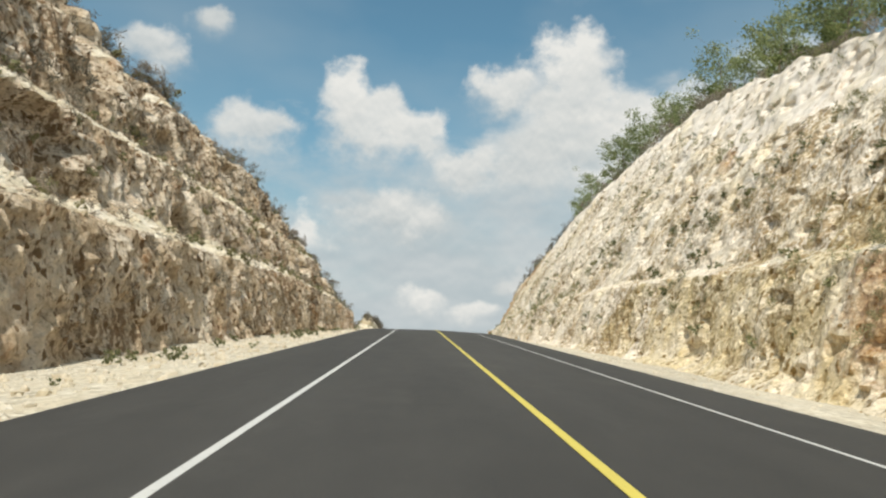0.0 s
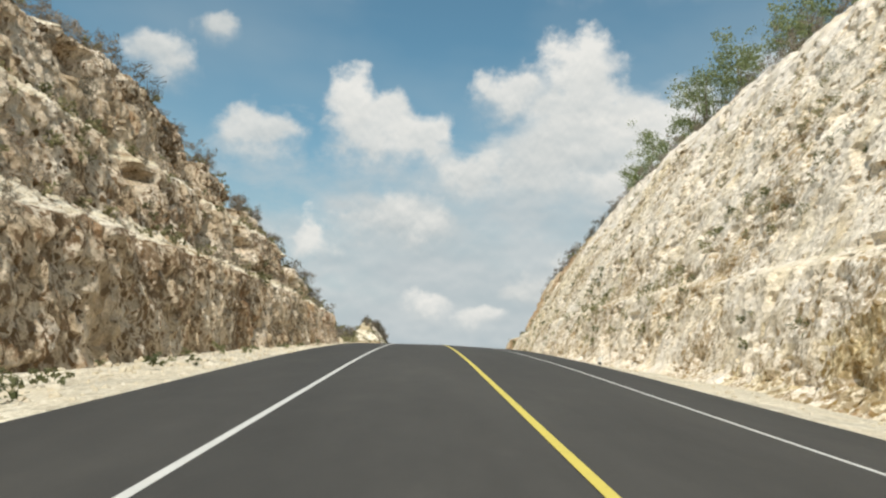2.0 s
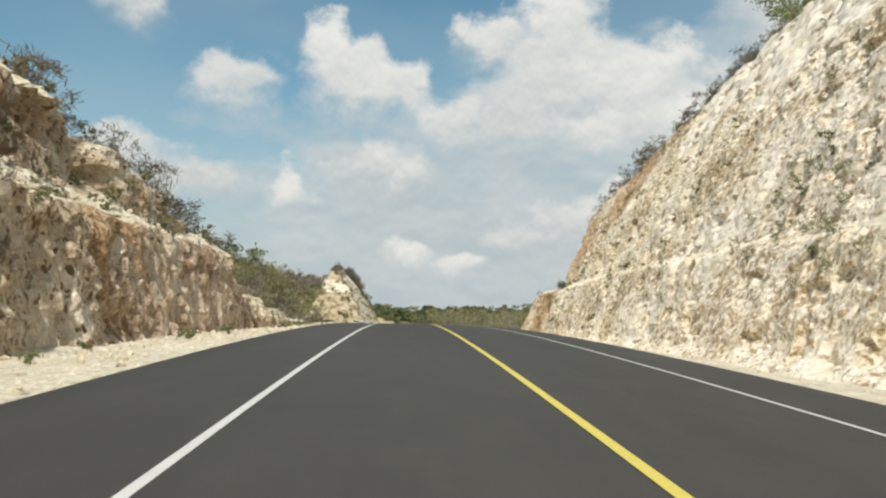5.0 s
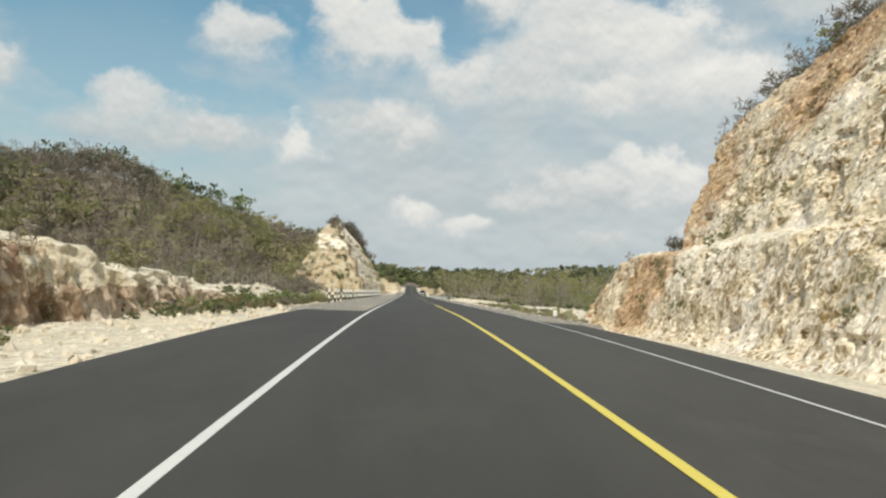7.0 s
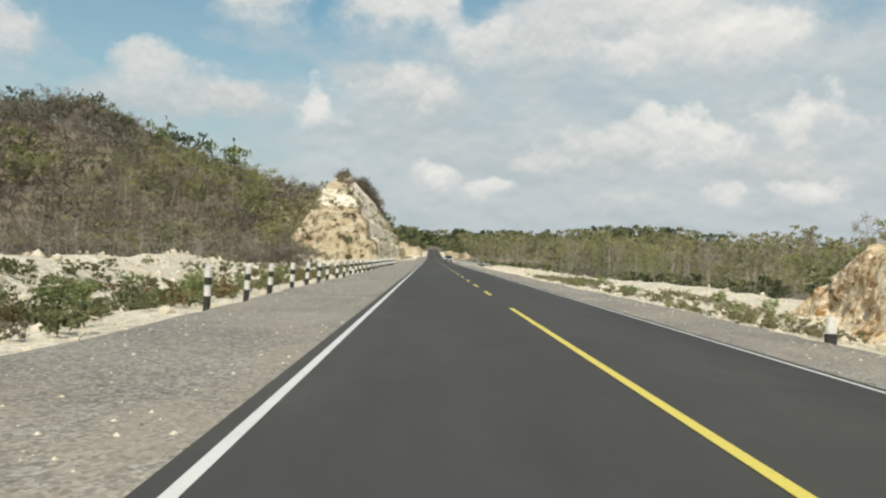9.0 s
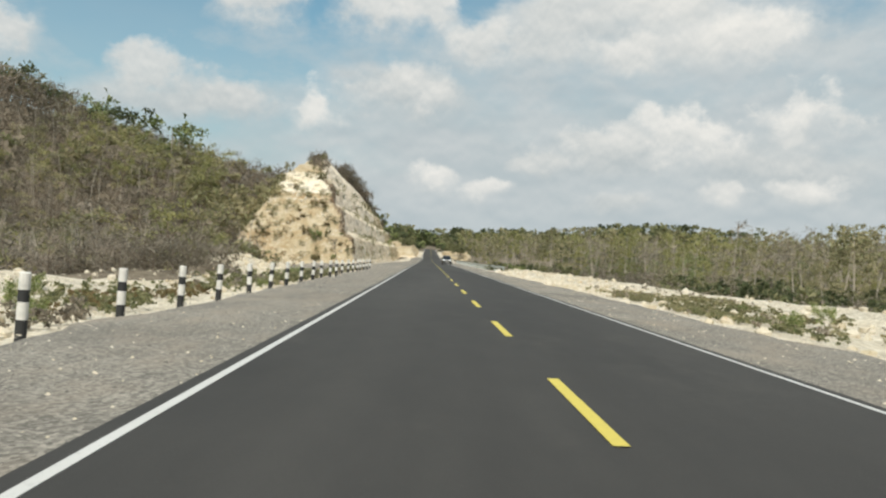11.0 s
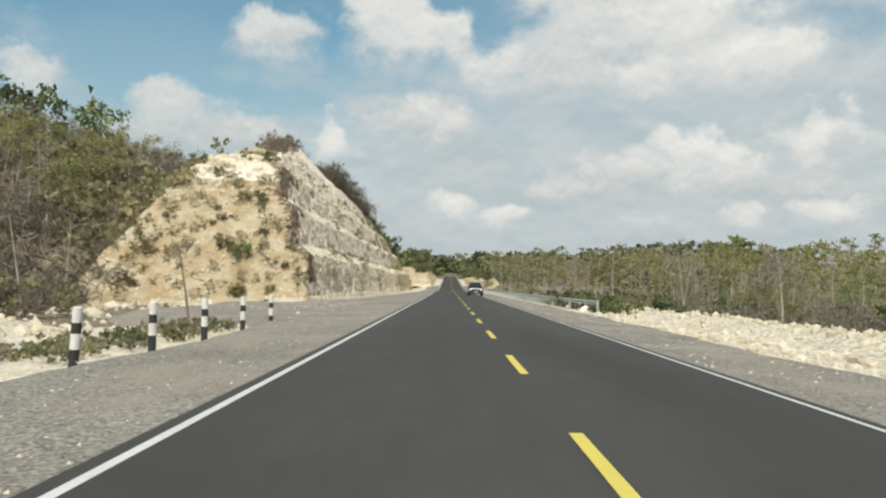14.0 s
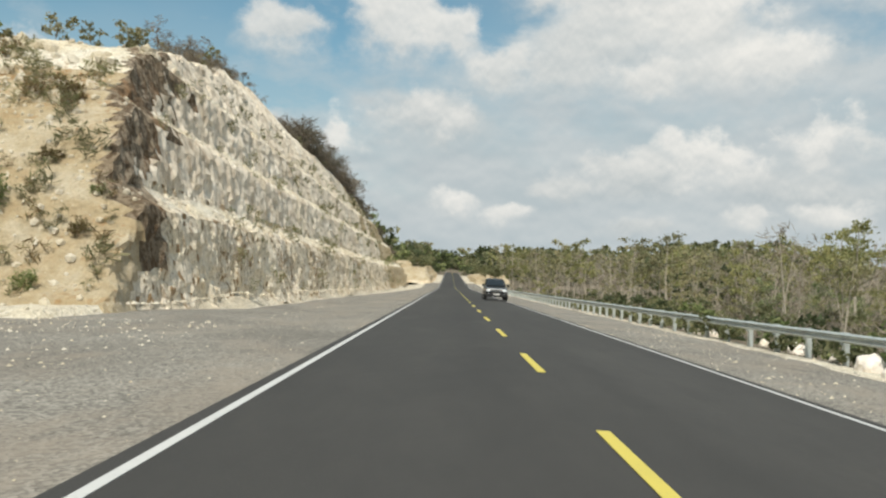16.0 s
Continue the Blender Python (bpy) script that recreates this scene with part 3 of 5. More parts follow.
def mesh_object(name, verts, faces, mats, parent=None, smooth=False, slots=None):
    """One mesh object from arrays; faces of three or four corners."""
    verts, faces = np.asarray(verts, np.float32), np.asarray(faces, np.int32)
    me = bpy.data.meshes.new(name)
    me.vertices.add(len(verts))
    me.vertices.foreach_set("co", verts.ravel())
    k = faces.shape[1]
    me.loops.add(faces.size)
    me.loops.foreach_set("vertex_index", faces.ravel())
    me.polygons.add(len(faces))
    me.polygons.foreach_set("loop_start", np.arange(0, faces.size, k, dtype=np.int32))
    me.polygons.foreach_set("use_smooth", np.full(len(faces), smooth, bool))
    for m in mats if isinstance(mats, (list, tuple)) else [mats]:
        me.materials.append(m)
    if slots is not None:
        me.polygons.foreach_set("material_index", np.asarray(slots, np.int32))
    me.update(calc_edges=True)
    me.validate()
    ob = new(name, me)
    ob.parent = parent
    return ob


def grid_faces(n, m, flip=False):
    i = np.arange(n * m).reshape(n, m)
    f = np.stack([i[:-1, :-1], i[1:, :-1], i[1:, 1:], i[:-1, 1:]], -1).reshape(-1, 4)
    return f[:, ::-1] if flip else f


def part(name, bm, material, parent=None, label=""):
    me = bpy.data.meshes.new(name)
    bm.to_mesh(me)
    bm.free()
    for m in material if isinstance(material, (list, tuple)) else [material]:
        me.materials.append(m)
    ob = new(name, me)
    ob.parent = parent
    return tagged(ob, label) if label else ob


def strip(name, x0, x1, y0, y1, mat, lift=0.0, nx=2, dy=2.0, parent=None, edge=0.1):
    """A strip of the road's surface with sunk sides, following its rise and crown."""
    ys = np.linspace(y0, y1, max(2, int((y1 - y0) / dy) + 1))
    xs = np.linspace(x0, x1, nx)
    xs = np.concatenate([[x0], xs, [x1]])
    X, Y = np.meshgrid(xs, ys, indexing="ij")
    Zs = road_z(Y) + crown(X) + lift
    Zs[0] -= edge
    Zs[-1] -= edge
    return mesh_object(name, np.stack([X, Y, Zs], -1).reshape(-1, 3), grid_faces(*X.shape), mat, parent)

# ---- ground ----


def build_ground():
    xs = np.concatenate([-np.geomspace(60, 4200, 34)[::-1], np.arange(-58, -24, 3.0), np.arange(-24, 26, 1.0), np.arange(26, 60, 3.0), np.geomspace(60, 4200, 34)])
    ys = np.concatenate([-np.geomspace(62, 1500, 12)[::-1], np.arange(-60, 560, 2.5), np.geomspace(562, 4600, 44)])
    X, Y = np.meshgrid(xs, ys, indexing="ij")
    Z = land_z(X, Y)
    f = grid_faces(*X.shape)
    c = np.stack([X, Y], -1).reshape(-1, 2)[f].mean(1)
    wob = (fbm(c[:, 0] * 0.1, c[:, 1] * 0.1, 0.0, 3, 21) - 0.5) * 10
    bare = np.where(c[:, 0] < 0, -c[:, 0] < np.interp(c[:, 1], (228, 252, 273, 279, 289, 297, 312, 440, 520), (23, 17, 16, 22, 22, 16, 15, 14, 12)) + wob * 0.4, c[:, 0] < np.interp(c[:, 1], (276, 290, 304, 307, 400, 470), (25, 16, 12.3, 8.9, 9.0, 8.5)) + wob * 0.3 * (c[:, 1] < 296))
    bare &= (c[:, 1] < 640)
    ob = mesh_object("ground", np.stack([X, Y, Z], -1).reshape(-1, 3), f, [soil, rubble], None, True, np.where(bare, 1, 0))
    return tagged(ob, "limestone rubble verges and brown woodland floor", "ground", kind="structure")


build_ground()

# ---- road ----
SHOULDER_END = 163.5
road = tagged(strip("road", -3.79, 3.33, -80, 900, asphalt, 0, 9), "smooth dark grey two-lane asphalt road", "road", kind="structure")
tagged(strip("paved_shoulder", -6.25, -3.79, -80, SHOULDER_END, asphalt, 0, 4), "dark asphalt shoulder beside the road", "shoulder", kind="structure")
tagged(strip("paved_shoulder", 3.33, 4.9, -80, SHOULDER_END - 1, asphalt, 0, 3), "narrow dark asphalt shoulder beside the road", "shoulder", kind="structure")


def gravel_strip(x0, x1, y0, y1):
    ys = np.arange(y0, y1, 0.7)
    xs = np.linspace(x0, x1, 9)
    X, Y = np.meshgrid(xs, ys, indexing="ij")
    edge = np.linspace(0, 1, 9)[:, None]
    wide = ramp01(Y, 288, 303) * (1 - ramp01(Y, 323, 334)) * (11.0 if x1 < -6 else 0.0) + ramp01(Y, 315, 330) * (1 - ramp01(Y, 345, 420)) * (2.6 if x1 < -6 else 0.0)
    X = X + np.sign(x1) * edge * wide
    X = X + (fbm(Y * 0.25, 0.0, 0.0, 3, 31) - 0.5) * 1.2 * (edge if abs(x1) > abs(x0) else 1 - edge) * np.sign(x1)
    Z = road_z(Y) + crown(X) - 0.015 + (fbm(X * 2, Y * 2, 0.0, 3, 33) - 0.5) * 0.05
    # the strip widens from the paved shoulder's edge, and sinks at its rim
    X = x0 + (X - x0) * (0.66 + 0.34 * ramp01(Y, y0, y0 + 2.5))
    Z[-1] = np.minimum(Z[-1] - 0.4, land_z(X[-1], Y[-1]) - 0.1)
    Z[:, 0] -= 0.5
    ob = mesh_object("gravel_shoulder", np.stack([X, Y, Z], -1).reshape(-1, 3), grid_faces(*X.shape, flip=x1 < x0), gravel, None, True)
    return tagged(ob, "grey crushed-stone gravel shoulder beside the road", "shoulder", kind="structure")


gravel_strip(-3.79, -7.7, SHOULDER_END, 516)

gravel_strip(3.33, 6.7, SHOULDER_END - 1, 524)

tagged(strip("edge_line", -3.615, -3.51, -80, 900, white_paint, 0.005, 2, edge=0.004), "worn white edge line painted on asphalt", "road line", kind="structure")
tagged(strip("edge_line", 3.095, 3.168, -80, 900, white_paint, 0.005, 2, edge=0.004), "thin worn white edge line painted on asphalt", "road line", kind="structure")
tagged(strip("centre_line", -0.092, 0.028, -80, 189.2, yellow_paint, 0.005, 3, edge=0.004), "solid yellow line painted on asphalt", "road line", kind="structure")
dashes = tagged(new("dashed_centre_line"), "broken yellow line painted on asphalt", "road line", kind="structure")
for k in range(70):
    y0 = 242.3 + 7.7 * (k - 6)
    if y0 > 191:
        strip("dash", -0.085, 0.04, y0, y0 + 3.1, yellow_paint, 0.005, 2, 1.0, dashes, 0.004)

# ---- rock cuts ----


def rock_face(name, side, x0, profile, y0, y1, step, top, cap, mat, label, grooves, pits, seed, reach, over_rough=0.0, calm=1.0, skew=0.0, chunk=1.0, end_y=0.0, low_y=-999.0, ochre_y=9999.0, crest=0.0, caves=0.0, fine=0.6, low_end=9999.0):
    """A blasted cut: the profile (out, up) swept along the road, clipped to the height of the hill and roughened."""
    prof = np.array(profile, float)
    seg = np.concatenate([[0], np.cumsum(np.hypot(*np.diff(prof, axis=0).T))])
    s = np.arange(0, min(seg[-1], reach), step)
    off, up = np.interp(s, seg, prof[:, 0]), np.interp(s, seg, prof[:, 1])
    ys = np.arange(y0, y1, step)
    O, Y = np.meshgrid(off, ys, indexing="ij")
    U = np.meshgrid(up, ys, indexing="ij")[0]
    T = top(Y + skew * np.clip((9 - O) / 6, 0, 1) * (U > 4.9)) + (fbm(Y * 0.25, 0.0, 0.0, 3, seed + 50) - 0.5) * 1.6 + (fbm(Y * 0.3, O * 0.3, 0.0, 3, seed + 60) - 0.5) * 2.0 * (over_rough)
    over = np.maximum(U - T, 0)
    O = O + over * 0.75
    U = np.minimum(U, T) + (over * 0.06 if cap is not None else np.minimum(over, 4) * 0.06 - np.maximum(over - 4, 0) * 0.4)
    if cap is not None:
        U = np.minimum(U, cap(O, Y))
    face = ramp01(over, 2.5, 0.0)
    n1 = fbm(Y * 0.13, U * 0.18, 0.0, 3, seed) - 0.5
    n2 = fbm(Y * 0.6, U * 0.7, O * 0.3, 4, seed + 7, 0.6) - 0.5
    R, Q = 0.80 * Y + 0.52 * U + 0.3 * O, 0.83 * U - 0.55 * Y + 0.2 * O
    n3 = fbm(R * 1.7, Q * 1.7, O, 3, seed + 13, 0.6) - 0.5
    gr = np.abs(fbm(Y * 0.9, U * 0.09, 0.0, 3, seed + 17, 0.6) - 0.5)
    hole = ramp01(fbm(Y * 0.9, U * 1.1, O * 0.4, 3, seed + 23), 0.56, 0.70)
    n4 = vnoise(Q * 2.3, R * 2.3, O * 2.3, seed + 31) - 0.5
    tall = 0.4 if grooves > 0.8 else 0.95
    b1 = blocks(Y * 0.75 + 2 * n2 + 0.25 * U, U * 0.85 * tall + n3, O * 0.3, seed + 41) - 0.6
    b2 = blocks(Y * 1.25 + 1.6 * n2 + 0.3 * U, U * 1.35 * (0.5 + tall / 2) - 0.4 * Y + n3, O * 0.5, seed + 47) - 0.6
    push = calm * (1.5 * n1 + 0.7 * n2 + 0.55 * chunk * b1) + fine * (0.45 * n3 + 0.35 * n4) + 0.27 * chunk * b2 + grooves * gr + pits * hole
    # deep hollows where softer beds have fallen out of the upper steps
    cave = ramp01(fbm(Y * 0.16, U * 0.24, 0.0, 3, seed + 83, 0.6), 0.50, 0.64) * ramp01(U, 3.5, 6.5)
    push = push + caves * cave
    O = O + push * (0.5 + 0.5 * face)
    U = U - 0.4 * n2 * face + fine * (0.3 * n3 + 0.15 * b2)
    X = side * (x0 + O)
    Z = road_z(Y) + U
    slots = None
    if isinstance(mat, list):
        # slots: the face, its dusty ledges, and a third kind of stone where the cut ends or in its lowest bed
        slope = np.gradient(up, s)[:, None]
        slots = np.where((slope < 0.72) & (up[:, None] > 3) & (up[:, None] < 23) & (U < T) & (n2 < (0.10 if side < 0 else -0.06)), 1, 0)
        if end_y:
            slots = np.where((up[:, None] > 4.9) & (slots == 0), 3, slots)
            ragged = (fbm(Y * 0.0, U * 0.6, 0.0, 2, seed + 71) - 0.5) * 3
            slots = np.where(((T - U < 2.6 + 7 * n2) & (Y < 352) | (Y < end_y + 2.5 + ragged)) & (up[:, None] > 1.0) & (over < 0.4), 4, slots)
            slots = np.where((slots != 1) & (Y > 450 + 40 * n1 + 20 * n2), 2, slots)
            slots = np.where((over > 0.4) | (Y < end_y + ragged), 2, slots)
            slots = np.where((slots == 2) & (U > 10.5 + 7 * n1) & (Y < 352), 1, slots)
        else:
            slots = np.where((up[:, None] < 4.5) & (slots == 0) & (Y > low_y + 30 * (n1 + n2)) & (Y < low_end + 60 * n1 + 40 * n2), 5 if len(mat) > 5 else 2, slots)
            if len(mat) > 5:
                slots = np.where((slots == 0) & (U < 15) & (Y < 46 - 1.1 * U + 45 * n1 + 40 * n2), 5, slots)
            slots = np.where((slots == 0) & (Y > ochre_y + 60 * n1 + 30 * n2 - 1.2 * U + 22), 2, slots)
            if len(mat) > 3:
                slots = np.where((slots != 1) & (Y > 184 + 16 * (n1 + n2)), 3, slots)
            if crest:
                slots = np.where((slots != 1) & (T - U < crest * (0.7 + 2.4 * n1 + 1.4 * n2)) & (Y < 165) & (U > 5), 4, slots)
            if side < 0:
                slots = np.where((Y > 156 + 12 * (n1 + n2)) & (U > 0.2), 1, slots)
        slots = slots[:-1, :-1].ravel()
    ob = mesh_object(name, np.stack([X, Y, Z], -1).reshape(-1, 3), grid_faces(*X.shape, flip=side > 0), mat, slots=slots)
    tagged(ob, label, "rock cut", kind="structure")
    return np.stack([X, Y, Z], -1), up, over


LEFT_PROFILE = [(0, -1.3), (0.3, -0.6), (1.1, 4.4), (3.3, 5.6), (4.6, 9.8), (6.5, 10.9), (8.2, 16.5), (9.8, 17.4), (12, 24), (20, 30)]
RIGHT_PROFILE = [(-1.2, -1.5), (0, -0.6), (1.8, 4.5), (3.3, 5.2), (6.3, 11.5), (9.5, 17.0), (14, 25.0), (18, 30)]
MOUND_PROFILE = [(0, -0.6), (0.3, -0.1), (1.1, 3.7), (2.7, 4.8), (3.6, 8.4), (5.2, 9.5), (6.2, 13.0), (7.8, 14.1), (10.0, 18.5), (22, 32)]
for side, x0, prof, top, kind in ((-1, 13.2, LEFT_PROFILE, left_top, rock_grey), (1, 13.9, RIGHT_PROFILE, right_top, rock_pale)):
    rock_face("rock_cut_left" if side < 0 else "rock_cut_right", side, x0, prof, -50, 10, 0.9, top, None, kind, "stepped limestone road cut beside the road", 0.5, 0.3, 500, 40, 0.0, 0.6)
FACE_LEFT = rock_face("rock_cut_left", -1, 13.2, LEFT_PROFILE, 9, 184, 0.29, left_top, None, [rock_grey, rock_dust, rock_pink], "stepped limestone road cut, grey and weathered, toned darker for shade", 1.5, 0.3, 100, 40, 0.0, 0.6, 0.0, 0.7, 0.0, 128.0, caves=1.7, fine=1.0)
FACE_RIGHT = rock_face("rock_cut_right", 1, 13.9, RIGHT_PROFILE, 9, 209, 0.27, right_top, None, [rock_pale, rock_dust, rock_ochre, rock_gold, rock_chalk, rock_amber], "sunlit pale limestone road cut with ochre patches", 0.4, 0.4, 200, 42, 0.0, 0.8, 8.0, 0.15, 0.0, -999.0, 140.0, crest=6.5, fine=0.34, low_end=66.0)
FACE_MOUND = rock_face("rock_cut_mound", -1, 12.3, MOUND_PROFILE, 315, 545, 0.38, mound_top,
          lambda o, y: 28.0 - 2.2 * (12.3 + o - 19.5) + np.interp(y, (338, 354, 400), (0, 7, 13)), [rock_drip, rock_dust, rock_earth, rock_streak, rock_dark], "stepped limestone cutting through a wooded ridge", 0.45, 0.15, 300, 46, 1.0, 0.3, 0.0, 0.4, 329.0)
rock_face("rock_heap", -1, 5.8, [(0, -1.2), (1.0, 1.5), (2.6, 4.2), (6, 5.4), (9, 5.6), (14, 5.8)], 510, 612, 0.8,
          lambda y: np.interp(y, (510, 516, 524, 580, 612), (-1.0, 2.5, 5.0, 4.5, 1)), None, [rock_earth, rock_earth, rock_gold], "far low limestone cut beside the road", 0.5, 0.6, 410, 16, 1.0, 1.0, 0.0, 1.2)
rock_face("rock_heap", 1, 5.4, [(0, -1.2), (1.0, 1.0), (3, 2.2), (6, 2.6), (9, 2.8)], 522, 612, 0.8,
          lambda y: np.interp(y, (522, 530, 540, 580, 612), (-1.0, 1.0, 2.4, 2.2, 1)), None, [rock_earth, rock_earth, rock_earth], "far low limestone bank beside the road", 0.5, 0.6, 420, 12, 1.0, 1.0, 0.0, 1.2)

# ---- plants and stones ----


def tube(points, radii, sides):
    """A tapered tube round a line of points."""
    pts = np.asarray(points, float)
    d = np.gradient(pts, axis=0)
    d /= np.linalg.norm(d, axis=1, keepdims=True) + 1e-9
    ref = np.where(np.abs(d[:, 2:3]) > 0.9, [[1.0, 0, 0]], [[0, 0, 1.0]])
    a = np.cross(d, ref)
    a /= np.linalg.norm(a, axis=1, keepdims=True) + 1e-9
    b = np.cross(d, a)
    t = np.linspace(0, 2 * np.pi, sides, endpoint=False)
    ring = pts[:, None] + np.asarray(radii, float)[:, None, None] * (np.cos(t)[None, :, None] * a[:, None] + np.sin(t)[None, :, None] * b[:, None])
    n = len(pts)
    i = np.arange(n * sides).reshape(n, sides)
    f = np.stack([i[:-1], np.roll(i[:-1], -1, 1), np.roll(i[1:], -1, 1), i[1:]], -1).reshape(-1, 4)
    return ring.reshape(-1, 3), f


def join(pieces):
    vs, fs, k = [], [], 0
    for v, f in pieces:
        vs.append(v)
        fs.append(f + k)
        k += len(v)
    return np.concatenate(vs), np.concatenate(fs)


def leaves(centres, radius, count, size, rng, flat=0.8, long=1.7):
    """Kite-shaped leaves or sprays round each centre."""
    c = np.repeat(np.asarray(centres, float), count, axis=0)
    c = c + rng.normal(0, 1, c.shape) * radius * np.array([1, 1, flat]) * 0.55
    a = rng.normal(0, 1, c.shape)
    a /= np.linalg.norm(a, axis=1, keepdims=True)
    b = np.cross(a, rng.normal(0, 1, c.shape))
    b /= np.linalg.norm(b, axis=1, keepdims=True) + 1e-9
    s = size * rng.uniform(0.6, 1.4, (len(c), 1))
    v = np.stack([c - a * s * long * 0.5 + b * s * 0.5, c + a * s * long * 0.6, c - a * s * long * 0.3 - b * s * 0.55], 1)
    return v.reshape(-1, 3), np.arange(len(c) * 3).reshape(-1, 3)


def tree_shape(rng, h, trunk_r, spread, limbs, per, size, bare=False, sides=4, low=0.4, sub=2, flat=0.7, simple=False):
    """Wood and leaves of one tree standing at the origin."""
    lean = rng.normal(0, 0.06, 2)
    zs = np.linspace(-0.3, h * 0.93, 5)
    wob = np.cumsum(rng.normal(0, 0.02 * h, (5, 2)), axis=0) * np.linspace(0, 1, 5)[:, None]
    spine = np.column_stack([lean[0] * zs + wob[:, 0], lean[1] * zs + wob[:, 1], zs])
    rr = np.linspace(trunk_r, trunk_r * 0.25, 5)
    wood = [tube(spine[::2], rr[::2], 4) if simple else tube(spine, rr, sides + 1)]
    tips = [spine[-1]]
    for i in range(limbs):
        t = low + (0.98 - low) * (i + rng.uniform(0, 0.8)) / limbs
        z0 = t * h * 0.93
        p0 = np.array([np.interp(z0, zs, spine[:, 0]), np.interp(z0, zs, spine[:, 1]), z0])
        ang = i * 2.4 + rng.uniform(-0.5, 0.5)
        reach = spread * (0.5 + 0.7 * (1 - abs(t - 0.65))) * rng.uniform(0.6, 1.1)
        rise = rng.uniform(0.25, 0.9)
        p2 = p0 + np.array([np.cos(ang) * reach, np.sin(ang) * reach, reach * rise])
        p1 = (p0 + p2) / 2 + np.array([0, 0, 0.12 * reach])
        if simple:
            wood.append(tube([p0, p2], [trunk_r * 0.4 * (1.1 - t), trunk_r * 0.1], 3))
        else:
            wood.append(tube([p0, p1, p2], [trunk_r * 0.45 * (1.1 - t), trunk_r * 0.28 * (1.1 - t), trunk_r * 0.08], max(3, sides - 1)))
        tips += [p1 * 0.4 + p2 * 0.6, p2]
        for _ in range(sub):
            q = p1 + (p2 - p1) * rng.uniform(0, 0.8)
            e = q + rng.normal(0, 1, 3) * reach * 0.35 + np.array([0, 0, 0.2 * reach])
            wood.append(tube([q, (q + e) / 2 + rng.normal(0, 0.04 * reach, 3), e], [trunk_r * 0.16, trunk_r * 0.1, trunk_r * 0.04], 3))
            tips.append(e)
    tips = np.array(tips)
    if bare:
        crown_v = leaves(tips, spread * 0.34, per, size * 0.28, rng, 1.0, 9.0)
    else:
        crown_v = leaves(tips, spread * 0.36, per, size, rng, flat)
    return join(wood), crown_v


def spread_copies(shape, places, turns, scales):
    """One big mesh's arrays: the shape set down at each place."""
    v, f = shape
    c, s = np.cos(turns), np.sin(turns)
    x = (v[None, :, 0] * c[:, None] - v[None, :, 1] * s[:, None]) * scales[:, None] + places[:, None, 0]
    y = (v[None, :, 0] * s[:, None] + v[None, :, 1] * c[:, None]) * scales[:, None] + places[:, None, 1]
    z = v[None, :, 2] * scales[:, None] + places[:, None, 2]
    n = len(places)
    return np.stack([x, y, z], -1).reshape(-1, 3), (f[None] + (np.arange(n) * len(v))[:, None, None]).reshape(-1, f.shape[1])


def scatter(x0, x1, y0, y1, gap, seed, keep=None):
    rng = np.random.default_rng(seed)
    X, Y = np.meshgrid(np.arange(x0, x1, gap), np.arange(y0, y1, gap), indexing="ij")
    p = np.stack([X, Y], -1).reshape(-1, 2) + rng.uniform(-0.48, 0.48, (X.size, 2)) * gap
    if keep is not None:
        p = p[keep(p[:, 0], p[:, 1], rng)]
    return p, rng


def woods(name, p, rng, kinds, scale, label, lift=None):
    """A wood: every tree is one of some shapes; each kind of leaf is one object."""
    z = land_z(p[:, 0], p[:, 1])
    places = np.column_stack([p, z])
    which = rng.integers(0, 1000, len(p))
    field = fbm(p[:, 0] * 0.035, p[:, 1] * 0.035, 0.0, 2, 77)
    if lift is not None:
        field = field + lift(p[:, 0], p[:, 1])
    rank = np.argsort(np.argsort(field + rng.normal(0, 0.09, len(p)))) / max(1, len(p))
    wood_by, leaf_by, lo = {}, {}, 0.0
    for share, shapes, bark, leaf in kinds:
        mine = (rank >= lo) & (rank < lo + share + 1e-6)
        lo += share
        for i, (wd, lf) in enumerate(shapes):
            m = mine & (which % len(shapes) == i)
            if not m.any():
                continue
            t, s = rng.uniform(0, 6.28, m.sum()), rng.uniform(*scale, m.sum())
            wood_by.setdefault(bark, []).append(spread_copies(wd, places[m], t, s))
            leaf_by.setdefault(leaf, []).append(spread_copies(lf, places[m], t, s))
    for kind, table in (("trunks", wood_by), ("foliage", leaf_by)):
        for mat, pieces in table.items():
            ob = mesh_object(name + "_" + kind, *join(pieces), mat)
            tagged(ob, label + (", trunks and branches" if kind == "trunks" else ", foliage"), "woodland", kind="stuff")


def shapes(seed, n, **kw):
    rng = np.random.default_rng(seed)
    h = kw.pop("h")
    return [tree_shape(rng, h * rng.uniform(0.8, 1.2), **kw) for _ in range(n)]


dry = shapes(1, 5, h=6.0, trunk_r=0.10, spread=2.2, limbs=8, per=11, size=0.34, bare=True, low=0.15, sub=0, simple=True)
olive = shapes(2, 5, h=6.2, trunk_r=0.11, spread=2.3, limbs=7, per=14, size=0.40, low=0.25, sub=0, simple=True)
green = shapes(3, 4, h=6.6, trunk_r=0.12, spread=2.6, limbs=7, per=17, size=0.40, low=0.3, sub=0, simple=True)
dark = shapes(4, 4, h=6.6, trunk_r=0.12, spread=2.2, limbs=7, per=16, size=0.42, low=0.2, sub=0, simple=True)
tall_pale = shapes(5, 6, h=10.0, trunk_r=0.14, spread=1.8, limbs=8, per=15, size=0.34, low=0.5, sub=0, simple=True)
tall_dry = shapes(6, 5, h=9.5, trunk_r=0.13, spread=1.7, limbs=9, per=9, size=0.36, bare=True, low=0.45, sub=0, simple=True)
